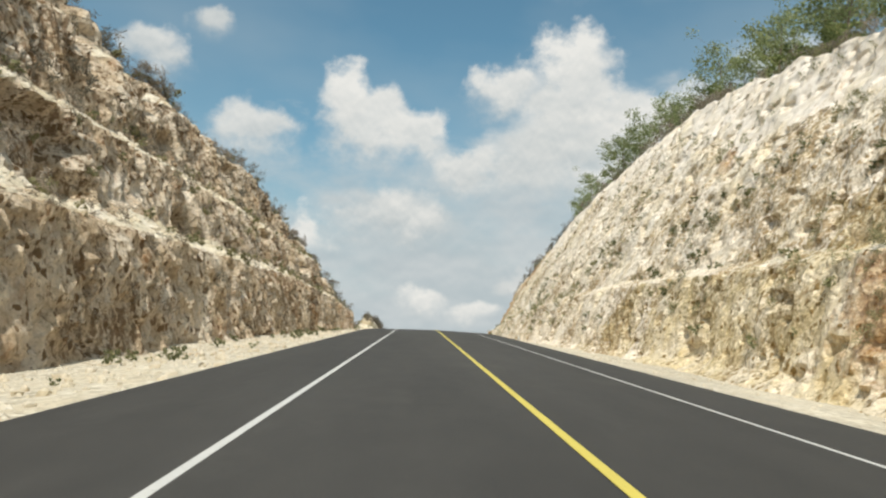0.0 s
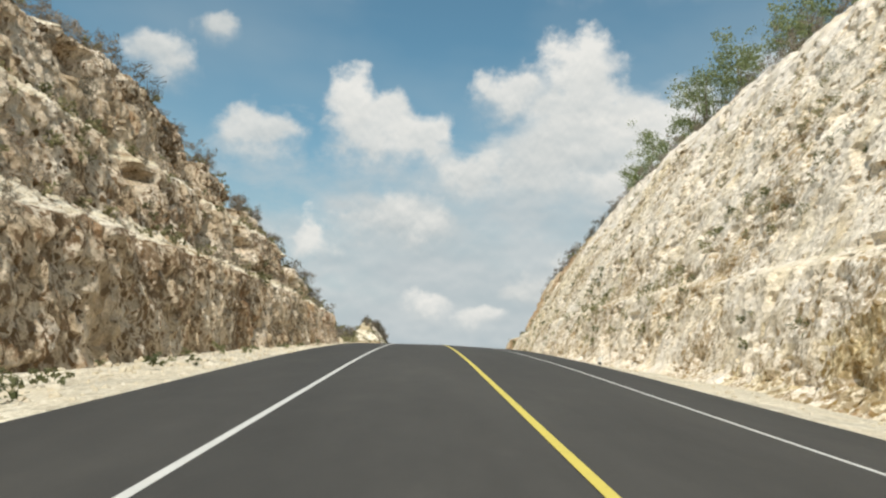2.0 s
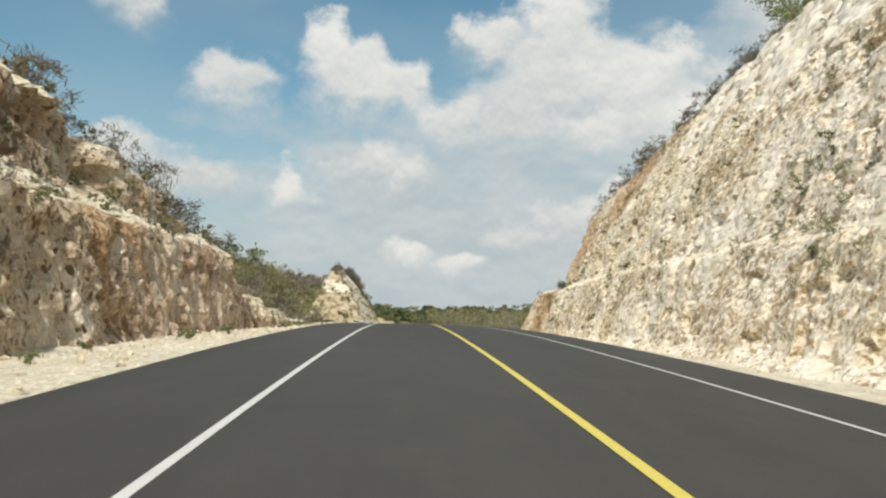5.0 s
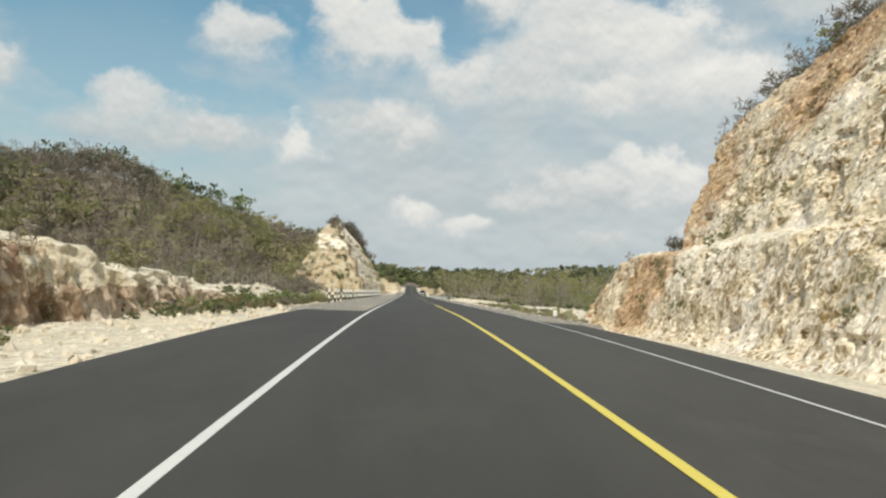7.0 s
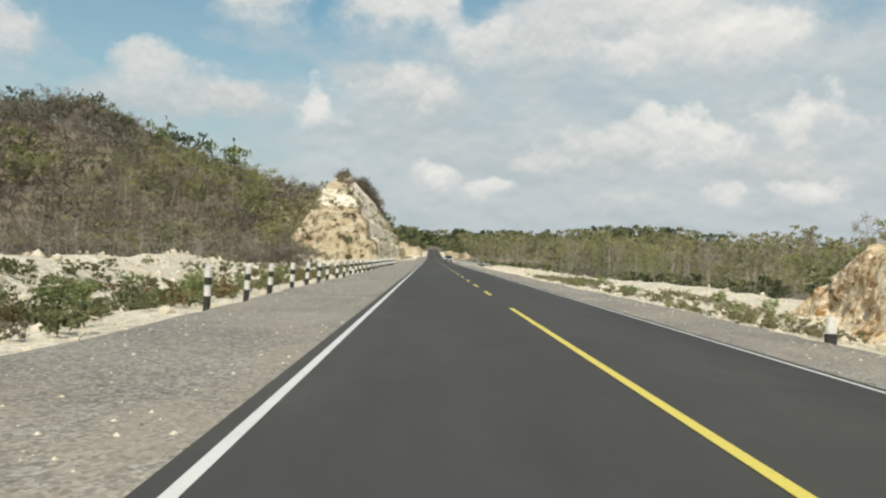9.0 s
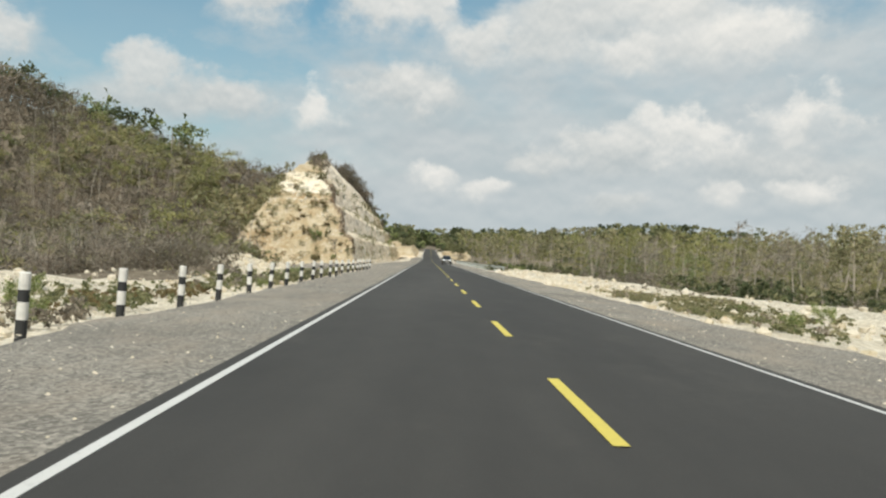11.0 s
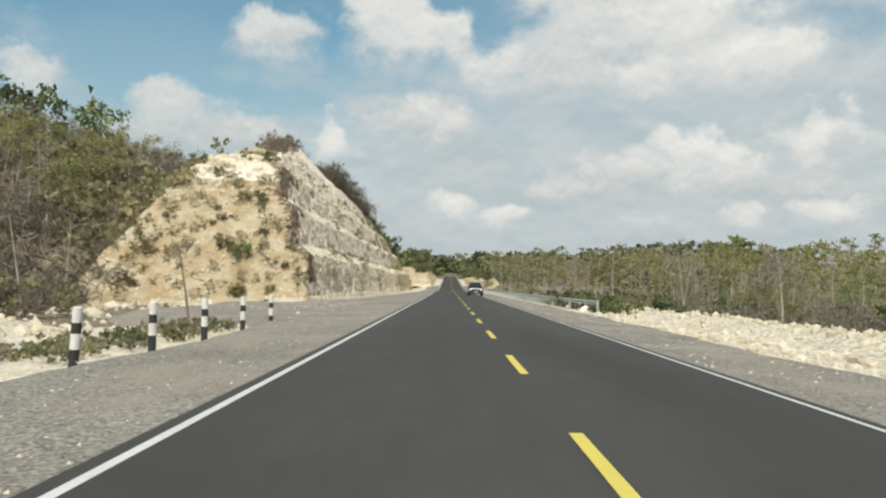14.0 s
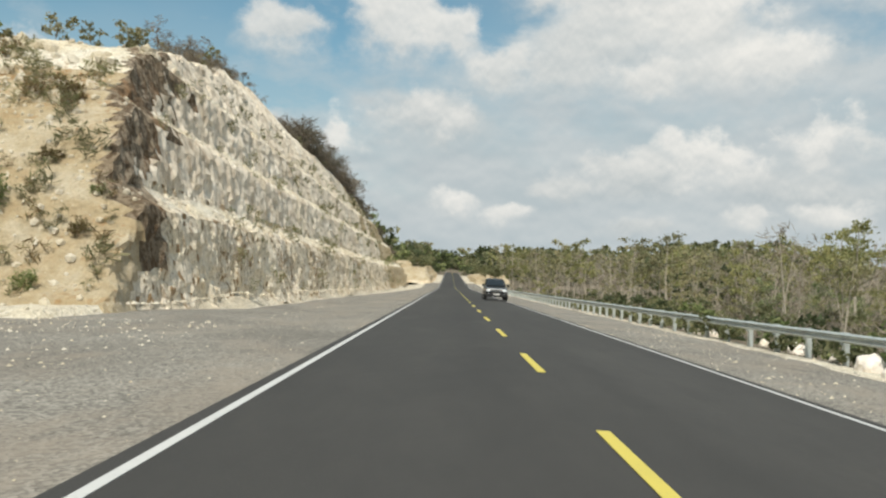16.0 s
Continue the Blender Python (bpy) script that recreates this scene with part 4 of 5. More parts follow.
fine_olive = shapes(41, 4, h=6.2, trunk_r=0.10, spread=2.1, limbs=11, per=36, size=0.18, low=0.08, sub=0, simple=True)
fine_green = shapes(42, 4, h=6.6, trunk_r=0.11, spread=2.2, limbs=11, per=40, size=0.18, low=0.12, sub=0, simple=True)
fine_dry = shapes(43, 4, h=6.0, trunk_r=0.10, spread=2.0, limbs=12, per=24, size=0.24, bare=True, low=0.08, sub=0, simple=True)
fine_tall = shapes(44, 5, h=10.0, trunk_r=0.13, spread=1.7, limbs=10, per=26, size=0.21, low=0.5, sub=0, simple=True)
far_tree = shapes(45, 4, h=6.6, trunk_r=0.15, spread=2.3, limbs=6, per=7, size=0.75, low=0.2, sub=0, simple=True)
scrub = shapes(8, 4, h=2.0, trunk_r=0.04, spread=1.0, limbs=6, per=14, size=0.20, low=0.1, sub=0, simple=True)
coarse_scrub = shapes(46, 3, h=1.9, trunk_r=0.05, spread=1.1, limbs=3, per=6, size=0.36, low=0.1, sub=0, simple=True)
coarse_dry = shapes(47, 3, h=1.9, trunk_r=0.05, spread=1.1, limbs=4, per=6, size=0.42, bare=True, low=0.1, sub=0, simple=True)
scrub_dry = shapes(9, 4, h=1.9, trunk_r=0.04, spread=1.0, limbs=7, per=9, size=0.24, bare=True, low=0.1, sub=0, simple=True)


def on_hill(x, y, rng, clear=8):
    d = -x
    front = np.interp(d, (20, 40, 120, 400), (330, 296, 268, 268))
    behind_cut = (y < 178) & (d < 60)
    mound = (y > 312) & (y < 560) & (d < np.interp(y, (312, 345, 362, 400), (33, 33, 35, 32)) + clear)
    thin = rng.uniform(0, 1, len(x)) < np.interp(d, (30, 130, 220), (1.0, 0.65, 0.3))
    ridge = np.interp(d, (20, 30, 120, 400), (372, 372, 405, 440))
    return (y > front - 55) & (y < ridge + 14) & ~behind_cut & ~mound & thin


p, g = scatter(-250, -24, 205, 455, 5.1, 11, on_hill)
close = (p[:, 0] > -84) & (p[:, 1] > 236)
woods("ridge_wood", p[close], g, [(0.28, fine_dry, bark_pale, twig), (0.22, fine_dry, bark_dark, twig_brown), (0.28, fine_olive, bark_pale, leaf_haze), (0.22, fine_green, bark_dark, leaf_lime)], (0.5, 1.0), "dry olive trees on the slope beside the cutting",
      lambda x, y: 0.45 * np.exp(-((x + 58) / 18) ** 2 - ((y - 368) / 26) ** 2))
p = p[~close]
under, gu = scatter(-78, -24, 250, 402, 2.9, 19, lambda x, y, r: on_hill(x, y, r, -5))
woods("hill_scrub", under, gu, [(0.4, scrub_dry, bark_dark, twig_brown), (0.36, scrub_dry, bark_dark, twig), (0.24, scrub, bark_dark, leaf_haze)], (1.1, 2.4), "brown leafless undergrowth on the slope")
under, gu = scatter(-215, -78, 225, 445, 5.0, 20, on_hill)
woods("hill_scrub", under, gu, [(0.6, coarse_dry, bark_dark, twig_brown), (0.4, coarse_scrub, bark_dark, leaf_olive)], (1.6, 3.0), "brown undergrowth on the hillside")
under, gu = scatter(-26, -16.5, 238, 304, 2.1, 25, lambda x, y, r: -x > np.interp(y, (238, 254, 270, 277, 291, 296, 304), (23, 17.5, 17, 22.5, 22.5, 18.5, 20)))
woods("hill_scrub", under, gu, [(0.35, scrub_dry, bark_dark, twig_brown), (0.35, scrub_dry, bark_dark, twig), (0.3, scrub, bark_dark, leaf_haze)], (0.5, 1.2), "brown and olive undergrowth at the foot of the slope")
poles = shapes(48, 4, h=7.0, trunk_r=0.10, spread=1.2, limbs=5, per=3, size=0.34, bare=True, low=0.45, sub=0, simple=True)
pp, gp = scatter(-80, -24, 240, 400, 4.6, 22, on_hill)
woods("hill_poles", pp, gp, [(1.0, poles, bark_pale, twig)], (0.6, 1.15), "pale slender bare trees on the slope")
pp, gp = scatter(-210, -58, 372, 452, 7.5, 23, lambda x, y, r: np.abs(y - np.interp(-x, (20, 30, 120, 400), (372, 372, 405, 440))) < 7)
woods("skyline_wood", pp, gp, [(0.6, green, bark_dark, leaf_dark), (0.4, green, bark_dark, leaf_green)], (0.7, 1.5), "dark green trees along the skyline of the hill")
woods("hillside_wood", p, g, [(0.24, dry, bark_dark, twig), (0.24, dry, bark_dark, twig_brown), (0.32, olive, bark_dark, leaf_olive), (0.16, green, bark_dark, leaf_yellow), (0.04, dark, bark_dark, leaf_dark)], (0.75, 1.35), "dense dry hillside wood of grey and olive trees")


def right_wood(x, y, rng):
    start = np.interp(y, (205, 290, 330, 380, 420, 470, 520, 640), (50, 50, 46, 38, 28, 18, 14, 12))
    return (x > start) & (rng.uniform(0, 1, len(x)) < np.interp(x, (30, 110, 170, 330), (1, 0.6, 0.25, 0.12)) * np.interp(y, (420, 640), (1, 0.6)))


p, g = scatter(14, 330, 205, 640, 6.2, 12, right_wood)
close = (p[:, 0] < 84) & (p[:, 1] < 440)
woods("roadside_wood", p[close], g, [(0.36, fine_tall, bark_pale, leaf_haze), (0.40, tall_dry, bark_pale, twig_pale), (0.24, fine_tall, bark_pale, leaf_lime)], (0.55, 1.3), "mixed roadside wood with pale slender trunks")
p = p[~close]
mid, gm = scatter(24, 76, 285, 440, 5.6, 24, lambda x, y, r: right_wood(x - 4, y, r))
woods("roadside_understorey", mid, gm, [(0.25, fine_olive, bark_pale, leaf_haze), (0.30, fine_green, bark_pale, leaf_lime), (0.25, fine_dry, bark_pale, twig_pale), (0.20, fine_green, bark_pale, leaf_airy)], (0.4, 0.9), "leafy young trees under the pale trunks")
woods("roadside_wood", p, g, [(0.36, tall_pale, bark_pale, leaf_haze), (0.40, tall_dry, bark_pale, twig_pale), (0.20, tall_pale, bark_pale, leaf_lime), (0.04, dark, bark_dark, leaf_dark)], (0.55, 1.35), "mixed roadside wood with pale slender trunks")
p, g = scatter(18, 62, 225, 520, 4.8, 17, lambda x, y, r: (x > np.interp(y, (225, 290, 330), (34, 24, 15))) & (r.uniform(0, 1, len(x)) < 0.8))
woods("valley_scrub", p, g, [(0.22, scrub, bark_dark, leaf_dark), (0.36, scrub, bark_dark, leaf_weed), (0.42, scrub_dry, bark_dark, twig)], (0.6, 1.5), "dark green scrub below the road")
p, g = scatter(10.4, 24, 305, 352, 2.1, 27, lambda x, y, r: (x > np.interp(y, (305, 309, 318, 330), (12.5, 10.4, 10.6, 11.5))) & (r.uniform(0, 1, len(x)) < 0.75))
woods("barrier_scrub", p, g, [(0.15, scrub, bark_dark, leaf_dark), (0.5, scrub, bark_dark, leaf_green), (0.35, scrub, bark_dark, leaf_weed)], (0.45, 1.0), "dense green bushes below the end of the barrier")
p, g = scatter(-180, 190, 640, 800, 10.0, 13, lambda x, y, r: (np.abs(x) > 12) | (y > 780))
woods("far_wood", p, g, [(0.3, far_tree, bark_dark, leaf_dark), (0.4, far_tree, bark_dark, leaf_weed), (0.3, far_tree, bark_dark, leaf_haze)], (1.0, 2.1), "dark green trees at the end of the road")
p, g = scatter(-70, 70, 872, 960, 7.0, 16)
woods("far_wood", p, g, [(0.7, far_tree, bark_dark, leaf_dark), (0.3, far_tree, bark_dark, leaf_green)], (1.1, 2.0), "dark green trees at the end of the road")
p, g = scatter(-75, -11, 560, 760, 6.5, 18, lambda x, y, r: -x > np.interp(y, (560, 640, 690), (20, 20, 11)))
woods("far_wood", p, g, [(0.7, far_tree, bark_dark, leaf_dark), (0.3, far_tree, bark_dark, leaf_green)], (0.9, 1.7), "dark green trees at the end of the road")
p, g = scatter(-60, 60, 640, 872, 6.5, 26, lambda x, y, r: np.abs(x) > 5.5)
woods("far_scrub", p, g, [(0.6, coarse_scrub, bark_dark, leaf_dark), (0.4, coarse_scrub, bark_dark, leaf_green)], (1.0, 2.2), "dark scrub beside the far end of the road")
p, g = scatter(-24, -9, 452, 610, 4.5, 14, lambda x, y, r: -x > 15)
woods("verge_wood", p, g, [(0.5, olive, bark_dark, leaf_olive), (0.5, green, bark_dark, leaf_green)], (0.5, 0.9), "olive trees on the verge")
# scrub on the brink of the cuts and under the woods
p, g = scatter(-60, -20, -50, 140, 4.6, 15, lambda x, y, r: (-x > 14.5 + 0.46 * left_top(y)) & (r.uniform(0, 1, len(x)) < 0.85))
woods("brink_scrub", p, g, [(0.6, scrub_dry, bark_dark, twig), (0.4, scrub, bark_dark, leaf_olive)], (0.6, 1.5), "dry scrub on the brink of the rock cut")


def brink(face, count, seed, lo, hi, y0, y1):
    """Places on top of a cut, just behind its edge."""
    rng = np.random.default_rng(seed)
    P, up, over = face
    ok = (over > lo) & (over < hi) & (P[..., 1] > y0) & (P[..., 1] < y1)
    pts = P[ok]
    return pts[rng.integers(0, len(pts), count)], rng


def clumps(name, pts, rng, shape_list, mats, scale, label):
    t, s = rng.uniform(0, 6.28, len(pts)), rng.uniform(*scale, len(pts))
    pick = rng.integers(0, len(shape_list), len(pts))
    for k, kind in enumerate(("stems", "foliage")):
        if mats[k] is None:
            continue
        pieces = [spread_copies(shape_list[i][k], pts[pick == i], t[pick == i], s[pick == i]) for i in range(len(shape_list)) if (pick == i).any()]
        tagged(mesh_object(name + "_" + kind, *join(pieces), mats[k]), label, "scrub", kind="stuff")


pts, g = brink(FACE_LEFT, 240, 21, 0.1, 2.0, -40, 150)
clumps("brink_bushes", pts, g, scrub_dry, (bark_dark, twig_brown), (0.4, 1.0), "dry grey bushes on the edge of the cut")
pts, g = brink(FACE_LEFT, 90, 22, 0.1, 2.5, -40, 170)
clumps("brink_bushes", pts, g, scrub, (bark_dark, leaf_olive), (0.35, 0.8), "olive bushes on the edge of the cut")
pts, g = brink(FACE_RIGHT, 200, 23, 1.2, 6.0, -40, 186)
clumps("brink_bushes", pts, g, scrub, (bark_dark, leaf_green), (0.5, 1.3), "green bushes on the edge of the cut")
pts, g = brink(FACE_RIGHT, 170, 31, 0.02, 0.8, 20, 190)
clumps("brink_bushes", pts, g, scrub_dry, (bark_dark, twig), (0.25, 0.6), "small dry plants along the edge of the cut")
pts, g = brink(FACE_RIGHT, 110, 24, 0.6, 5.0, 90, 187)
clumps("brink_bushes", pts, g, scrub_dry, (bark_dark, twig), (0.5, 1.3), "dry grey bushes on the edge of the cut")
pts, g = brink(FACE_RIGHT, 70, 27, 0.05, 2.5, 160, 192)
clumps("brink_bushes", pts, g, scrub_dry, (bark_dark, twig_brown), (0.45, 1.0), "brown bushes at the end of the cut")
pts, g = brink(FACE_MOUND, 230, 25, 0.1, 2.2, 362, 500)
clumps("ridge_bushes", pts, g, scrub_dry, (bark_dark, twig_brown), (0.35, 0.9), "dry brown bushes on the ridge")
pts, g = brink(FACE_MOUND, 120, 28, 0.1, 2.5, 418, 480)
clumps("ridge_bushes", pts, g, scrub_dry, (bark_dark, twig_brown), (1.0, 2.0), "tall brown bushes on the brink of the cutting")
pts, g = brink(FACE_MOUND, 30, 29, 0.1, 2.0, 352, 402)
clumps("ridge_bushes", pts, g, scrub_dry, (bark_dark, twig_brown), (0.4, 0.8), "brown leafless bushes on the highest point of the cutting")
pts, g = brink(FACE_MOUND, 130, 26, 0.5, 10.0, 343, 500)
clumps("ridge_bushes", pts, g, scrub, (bark_dark, leaf_olive), (0.4, 1.0), "olive bushes on the ridge")


def face_points(face, count, seed, y0, y1, z0=0.3, z1=30.0, weight=None):
    rng = np.random.default_rng(seed)
    P, up, over = face
    ok = (over <= 0.2) & (P[..., 1] > y0) & (P[..., 1] < y1) & (up[:, None] > z0) & (up[:, None] < z1)
    pts = P[ok]
    if weight is not None:
        w = weight(pts)
        pts = pts[rng.uniform(0, 1, len(pts)) < w]
    return pts[rng.integers(0, len(pts), count)], rng


tuft = shapes(30, 5, h=0.5, trunk_r=0.012, spread=0.30, limbs=5, per=6, size=0.11, sides=3, low=0.05, sub=0)
tuft_dry = shapes(31, 5, h=0.55, trunk_r=0.012, spread=0.32, limbs=5, per=6, size=0.13, bare=True, sides=3, low=0.05, sub=0)
patchy = lambda q: ramp01(fbm(q[:, 1] * 0.12, q[:, 2] * 0.2, 0.0, 3, 91), 0.42, 0.62)
pts, g = face_points(FACE_RIGHT, 340, 32, -10, 200, 0.3, 22, patchy)
clumps("rock_plants", pts, g, tuft_dry, (None, leaf_olive), (0.5, 1.3), "small dry plants rooted in the rock face")
pts, g = face_points(FACE_RIGHT, 110, 33, -10, 200, 0.2, 12, patchy)
clumps("rock_plants", pts, g, tuft, (None, leaf_weed), (0.5, 1.2), "small green plants rooted in the rock face")
pts, g = face_points(FACE_LEFT, 260, 34, -10, 165, 0.3, 18, patchy)
clumps("rock_plants", pts, g, tuft_dry, (None, twig), (0.6, 1.5), "small dry plants rooted in the rock face")
pts, g = face_points(FACE_LEFT, 180, 35, -10, 165, 4.0, 12)
clumps("rock_plants", pts, g, tuft, (None, leaf_olive), (0.6, 1.3), "small olive plants rooted in the rock face")
pts, g = face_points(FACE_MOUND, 150, 36, 338, 480, 0.0, 17)
clumps("rock_plants", pts, g, tuft_dry, (None, leaf_olive), (0.7, 1.8), "small dry plants rooted in the rock face")


def stone_shape(seed):
    rng = np.random.default_rng(seed)
    bm = bmesh.new()
    bmesh.ops.create_icosphere(bm, subdivisions=1, radius=0.5)
    v = np.array([q.co[:] for q in bm.verts])
    f = np.array([[q.index for q in fc.verts] for fc in bm.faces])
    bm.free()
    v *= rng.uniform(0.65, 1.25, (len(v), 1)) * rng.uniform(0.6, 1.2, 3)
    v[:, 2] = np.maximum(v[:, 2], -0.2)
    return v, f


STONES = [stone_shape(k) for k in range(8)]


def stones(name, xy, sizes, mat, label, rng, z=None):
    z = land_z(xy[:, 0], xy[:, 1]) if z is None else z
    places = np.column_stack([xy, z])
    pick = rng.integers(0, 8, len(xy))
    t = rng.uniform(0, 6.28, len(xy))
    pieces = [spread_copies(STONES[i], places[pick == i], t[pick == i], sizes[pick == i]) for i in range(8) if (pick == i).any()]
    tagged(mesh_object(name, *join(pieces), mat), label, "stones", kind="stuff")


loose_stone = rock_material("loose_limestone", (0.70, 0.64, 0.53), (0.62, 0.545, 0.415), (0.53, 0.45, 0.31), (0.38, 0.32, 0.22), -0.2, 0.0, (), -0.06, relief=0.5, nodule=0.1)


def strew(n, x0, x1, y0, y1, lo, hi, seed, label, power=2.5):
    rng = np.random.default_rng(seed)
    xy = np.column_stack([rng.uniform(x0, x1, n), rng.uniform(y0, y1, n)])
    stones("loose_stones", xy, lo + (hi - lo) * rng.uniform(0, 1, n) ** power, loose_stone, label, rng)


strew(1900, -13.3, -6.4, -10, 185, 0.05, 0.36, 41, "broken limestone along the foot of the cut")
strew(1100, 5.0, 14.0, -10, 205, 0.03, 0.22, 42, "broken limestone along the foot of the cut")
strew(2300, -22, -8.0, 160, 330, 0.04, 0.5, 43, "white limestone rubble on the verge")
strew(1000, 6.6, 20, 190, 315, 0.06, 0.6, 44, "pale limestone rubble on the verge")
strew(700, -8.6, -4.0, 163, 420, 0.03, 0.12, 45, "small stones on the gravel shoulder")
strew(700, 3.7, 9.0, 163, 420, 0.02, 0.14, 46, "small stones on the gravel shoulder")
strew(380, -23, -15.5, 275, 296, 0.08, 0.9, 48, "white limestone blocks heaped on the spoil bank", 3.0)
strew(200, -23, -15.5, 200, 238, 0.08, 0.6, 54, "white limestone blocks heaped on the spoil bank", 3.0)
strew(1700, 6.9, 12.8, 252, 306, 0.06, 0.42, 49, "pale limestone rubble on the roadside bank", 2.5)
strew(300, -42, -25, 318, 350, 0.2, 1.0, 50, "white limestone boulders tumbled down beside the rubble slope")
strew(240, -34, -18, 300, 330, 0.15, 1.3, 47, "limestone boulders tipped at the foot of the ridge")
for face, seed, n, band in ((FACE_LEFT, 51, 900, ((4.4, 5.7), (9.8, 10.9))), (FACE_MOUND, 52, 550, ((3.9, 4.4), (8.6, 9.1), (13.1, 13.6)))):
    for lo, hi in band:
        pts, g = face_points(face, n, seed, -20, 480, lo, hi)
        stones("ledge_stones", pts[:, :2], 0.08 + 0.36 * g.uniform(0, 1, n) ** 3, loose_stone, "broken pale stones lying on the ledges", g, pts[:, 2])
pts, g = face_points(FACE_RIGHT, 260, 53, -20, 200, -0.5, 25)
stones("face_stones", pts[:, :2], 0.08 + 0.25 * g.uniform(0, 1, 260) ** 3, rock_pale, "loose blocks on the rock face", g, pts[:, 2])


def grow(kind_name, label, category, seed, place, **kw):
    """A single tree or bush with its own trunk and crown."""
    bark, leaf = kw.pop("bark"), kw.pop("leaf")
    rng = np.random.default_rng(seed)
    wd, lf = tree_shape(rng, **kw)
    root = new(kind_name)
    mesh_object("trunk", *wd, bark, root)
    mesh_object("crown", *lf, leaf, root)
    root.matrix_basis = place
    return tagged(root, label, category)


# trees along the top of the right cut
crest = [grow("tree", "airy green tree on top of the rock cut", "tree", 60 + k, pose(0, 0, -500), bark=bark_dark, leaf=leaf_airy,
              h=7.5 + 0.8 * k, trunk_r=0.12, spread=2.4, limbs=8, per=34, size=0.18, sides=6, low=0.35, sub=3) for k in range(3)]
rng = np.random.default_rng(3)
for k in range(26):
    src = crest[k % 3]
    y = 44 + k * 4.6 + rng.uniform(-1.5, 1.5)
    x = 13.9 + 0.56 * right_top(y) + rng.uniform(2.0, 6.5)
    m = pose(x, y, float(road_z(y) + right_top(y)) - 0.3, 0, 0, rng.uniform(0, 360)) @ Matrix.Scale(rng.uniform(0.7, 1.15), 4)
    if k < 3:
        src.matrix_basis = m
    else:
        t = copy_thing(src, m)
        t.matrix_basis = m
for t in [o for o in scene.objects if o.name.startswith("tree") and o.parent is None]:
    tagged(t, group="trees along the cut")

# bushes on the verges
bush = grow("bush", "low green bush growing in limestone rubble", "bush", 70, pose(-10.5, 186, float(land_z(-10.5, 186))) @ Matrix.Scale(0.5, 4), bark=bark_dark, leaf=leaf_green,
            h=1.5, trunk_r=0.03, spread=1.0, limbs=12, per=36, size=0.10, sides=4, low=0.05, sub=1)
tagged(bush, group="verge bushes")
rng = np.random.default_rng(5)
for k in range(11):
    y = 172 + k * 9.6 + rng.uniform(-1.5, 1.5)
    x = -rng.uniform(8.4, 14.5)
    copy_thing(bush, pose(x, y, 0)).matrix_basis = pose(x, y, float(land_z(x, y)), 0, 0, rng.uniform(0, 360)) @ Matrix.Scale(rng.uniform(0.2, 0.45), 4)
for k in range(9):
    y = 200 + k * 4.6 + rng.uniform(-2, 2)
    x = rng.uniform(8.4, 13)
    copy_thing(bush, pose(x, y, 0)).matrix_basis = pose(x, y, float(land_z(x, y)), 0, 0, rng.uniform(0, 360)) @ Matrix.Scale(rng.uniform(0.15, 0.32), 4)

dry_bush = grow("bush", "dry rust-brown bush rooted in pale limestone rubble", "bush", 72, pose(-18, 331, 12), bark=bark_dark, leaf=leaf_rust,
                h=1.3, trunk_r=0.03, spread=1.0, limbs=11, per=30, size=0.11, sides=4, low=0.05, sub=1)
tagged(dry_bush, group="bushes on the slope")
# dark bushes clinging to the end of the mound
P, up, over = FACE_MOUND
rng = np.random.default_rng(8)
cand = P[(over > 0.5) & (P[..., 1] > 326) & (P[..., 1] < 340) & (P[..., 0] < -13) & (P[..., 0] > -31)]
for k in range(20):
    q = cand[rng.integers(0, len(cand))]
    m = pose(q[0], q[1], q[2] - 0.1, 0, 0, rng.uniform(0, 360)) @ Matrix.Scale(rng.uniform(0.25, 0.8) ** 1.3, 4)
    if k:
        copy_thing(dry_bush if k % 4 else bush, m).matrix_basis = m
    else:
        dry_bush.matrix_basis = m

q = cand[np.random.default_rng(9).integers(0, len(cand), 110)]
clumps("slope_plants", q, np.random.default_rng(19), tuft_dry, (None, leaf_olive), (0.6, 1.8), "small dry plants on the rubble slope")
foot = cand[cand[:, 2] < road_z(330) + 6.5]
q = foot[np.random.default_rng(18).integers(0, len(foot), 42)]
clumps("slope_plants", q, np.random.default_rng(28), tuft_dry, (None, leaf_rust), (0.6, 1.5), "small brown plants low on the rubble slope")
q = cand[np.random.default_rng(29).integers(0, len(cand), 1200)]
stones("slope_stones", q[:, :2], 0.06 + 0.4 * np.random.default_rng(39).uniform(0, 1, 1200) ** 3, loose_stone, "loose pale stones on the rubble slope", np.random.default_rng(49), q[:, 2])

flank = P[(P[..., 1] > 334) & (P[..., 1] < 352) & (P[..., 0] < -19) & (P[..., 0] > -36)]
g = np.random.default_rng(59)
q = flank[g.integers(0, len(flank), 420)]
stones("slope_stones", q[:, :2], 0.15 + 1.0 * g.uniform(0, 1, 420) ** 3, loose_stone, "white limestone blocks along the shoulder of the ridge", g, q[:, 2])

# a thin dead tree behind the marker posts
grow("dead_tree", "thin dead tree with a broken crown behind the posts", "tree", 84, pose(-11.2, 292.5, float(land_z(-11.2, 292.5))), bark=bark_dark, leaf=twig,
     h=3.6, trunk_r=0.07, spread=0.35, limbs=4, per=4, size=0.2, bare=True, sides=6, low=0.6, sub=1)

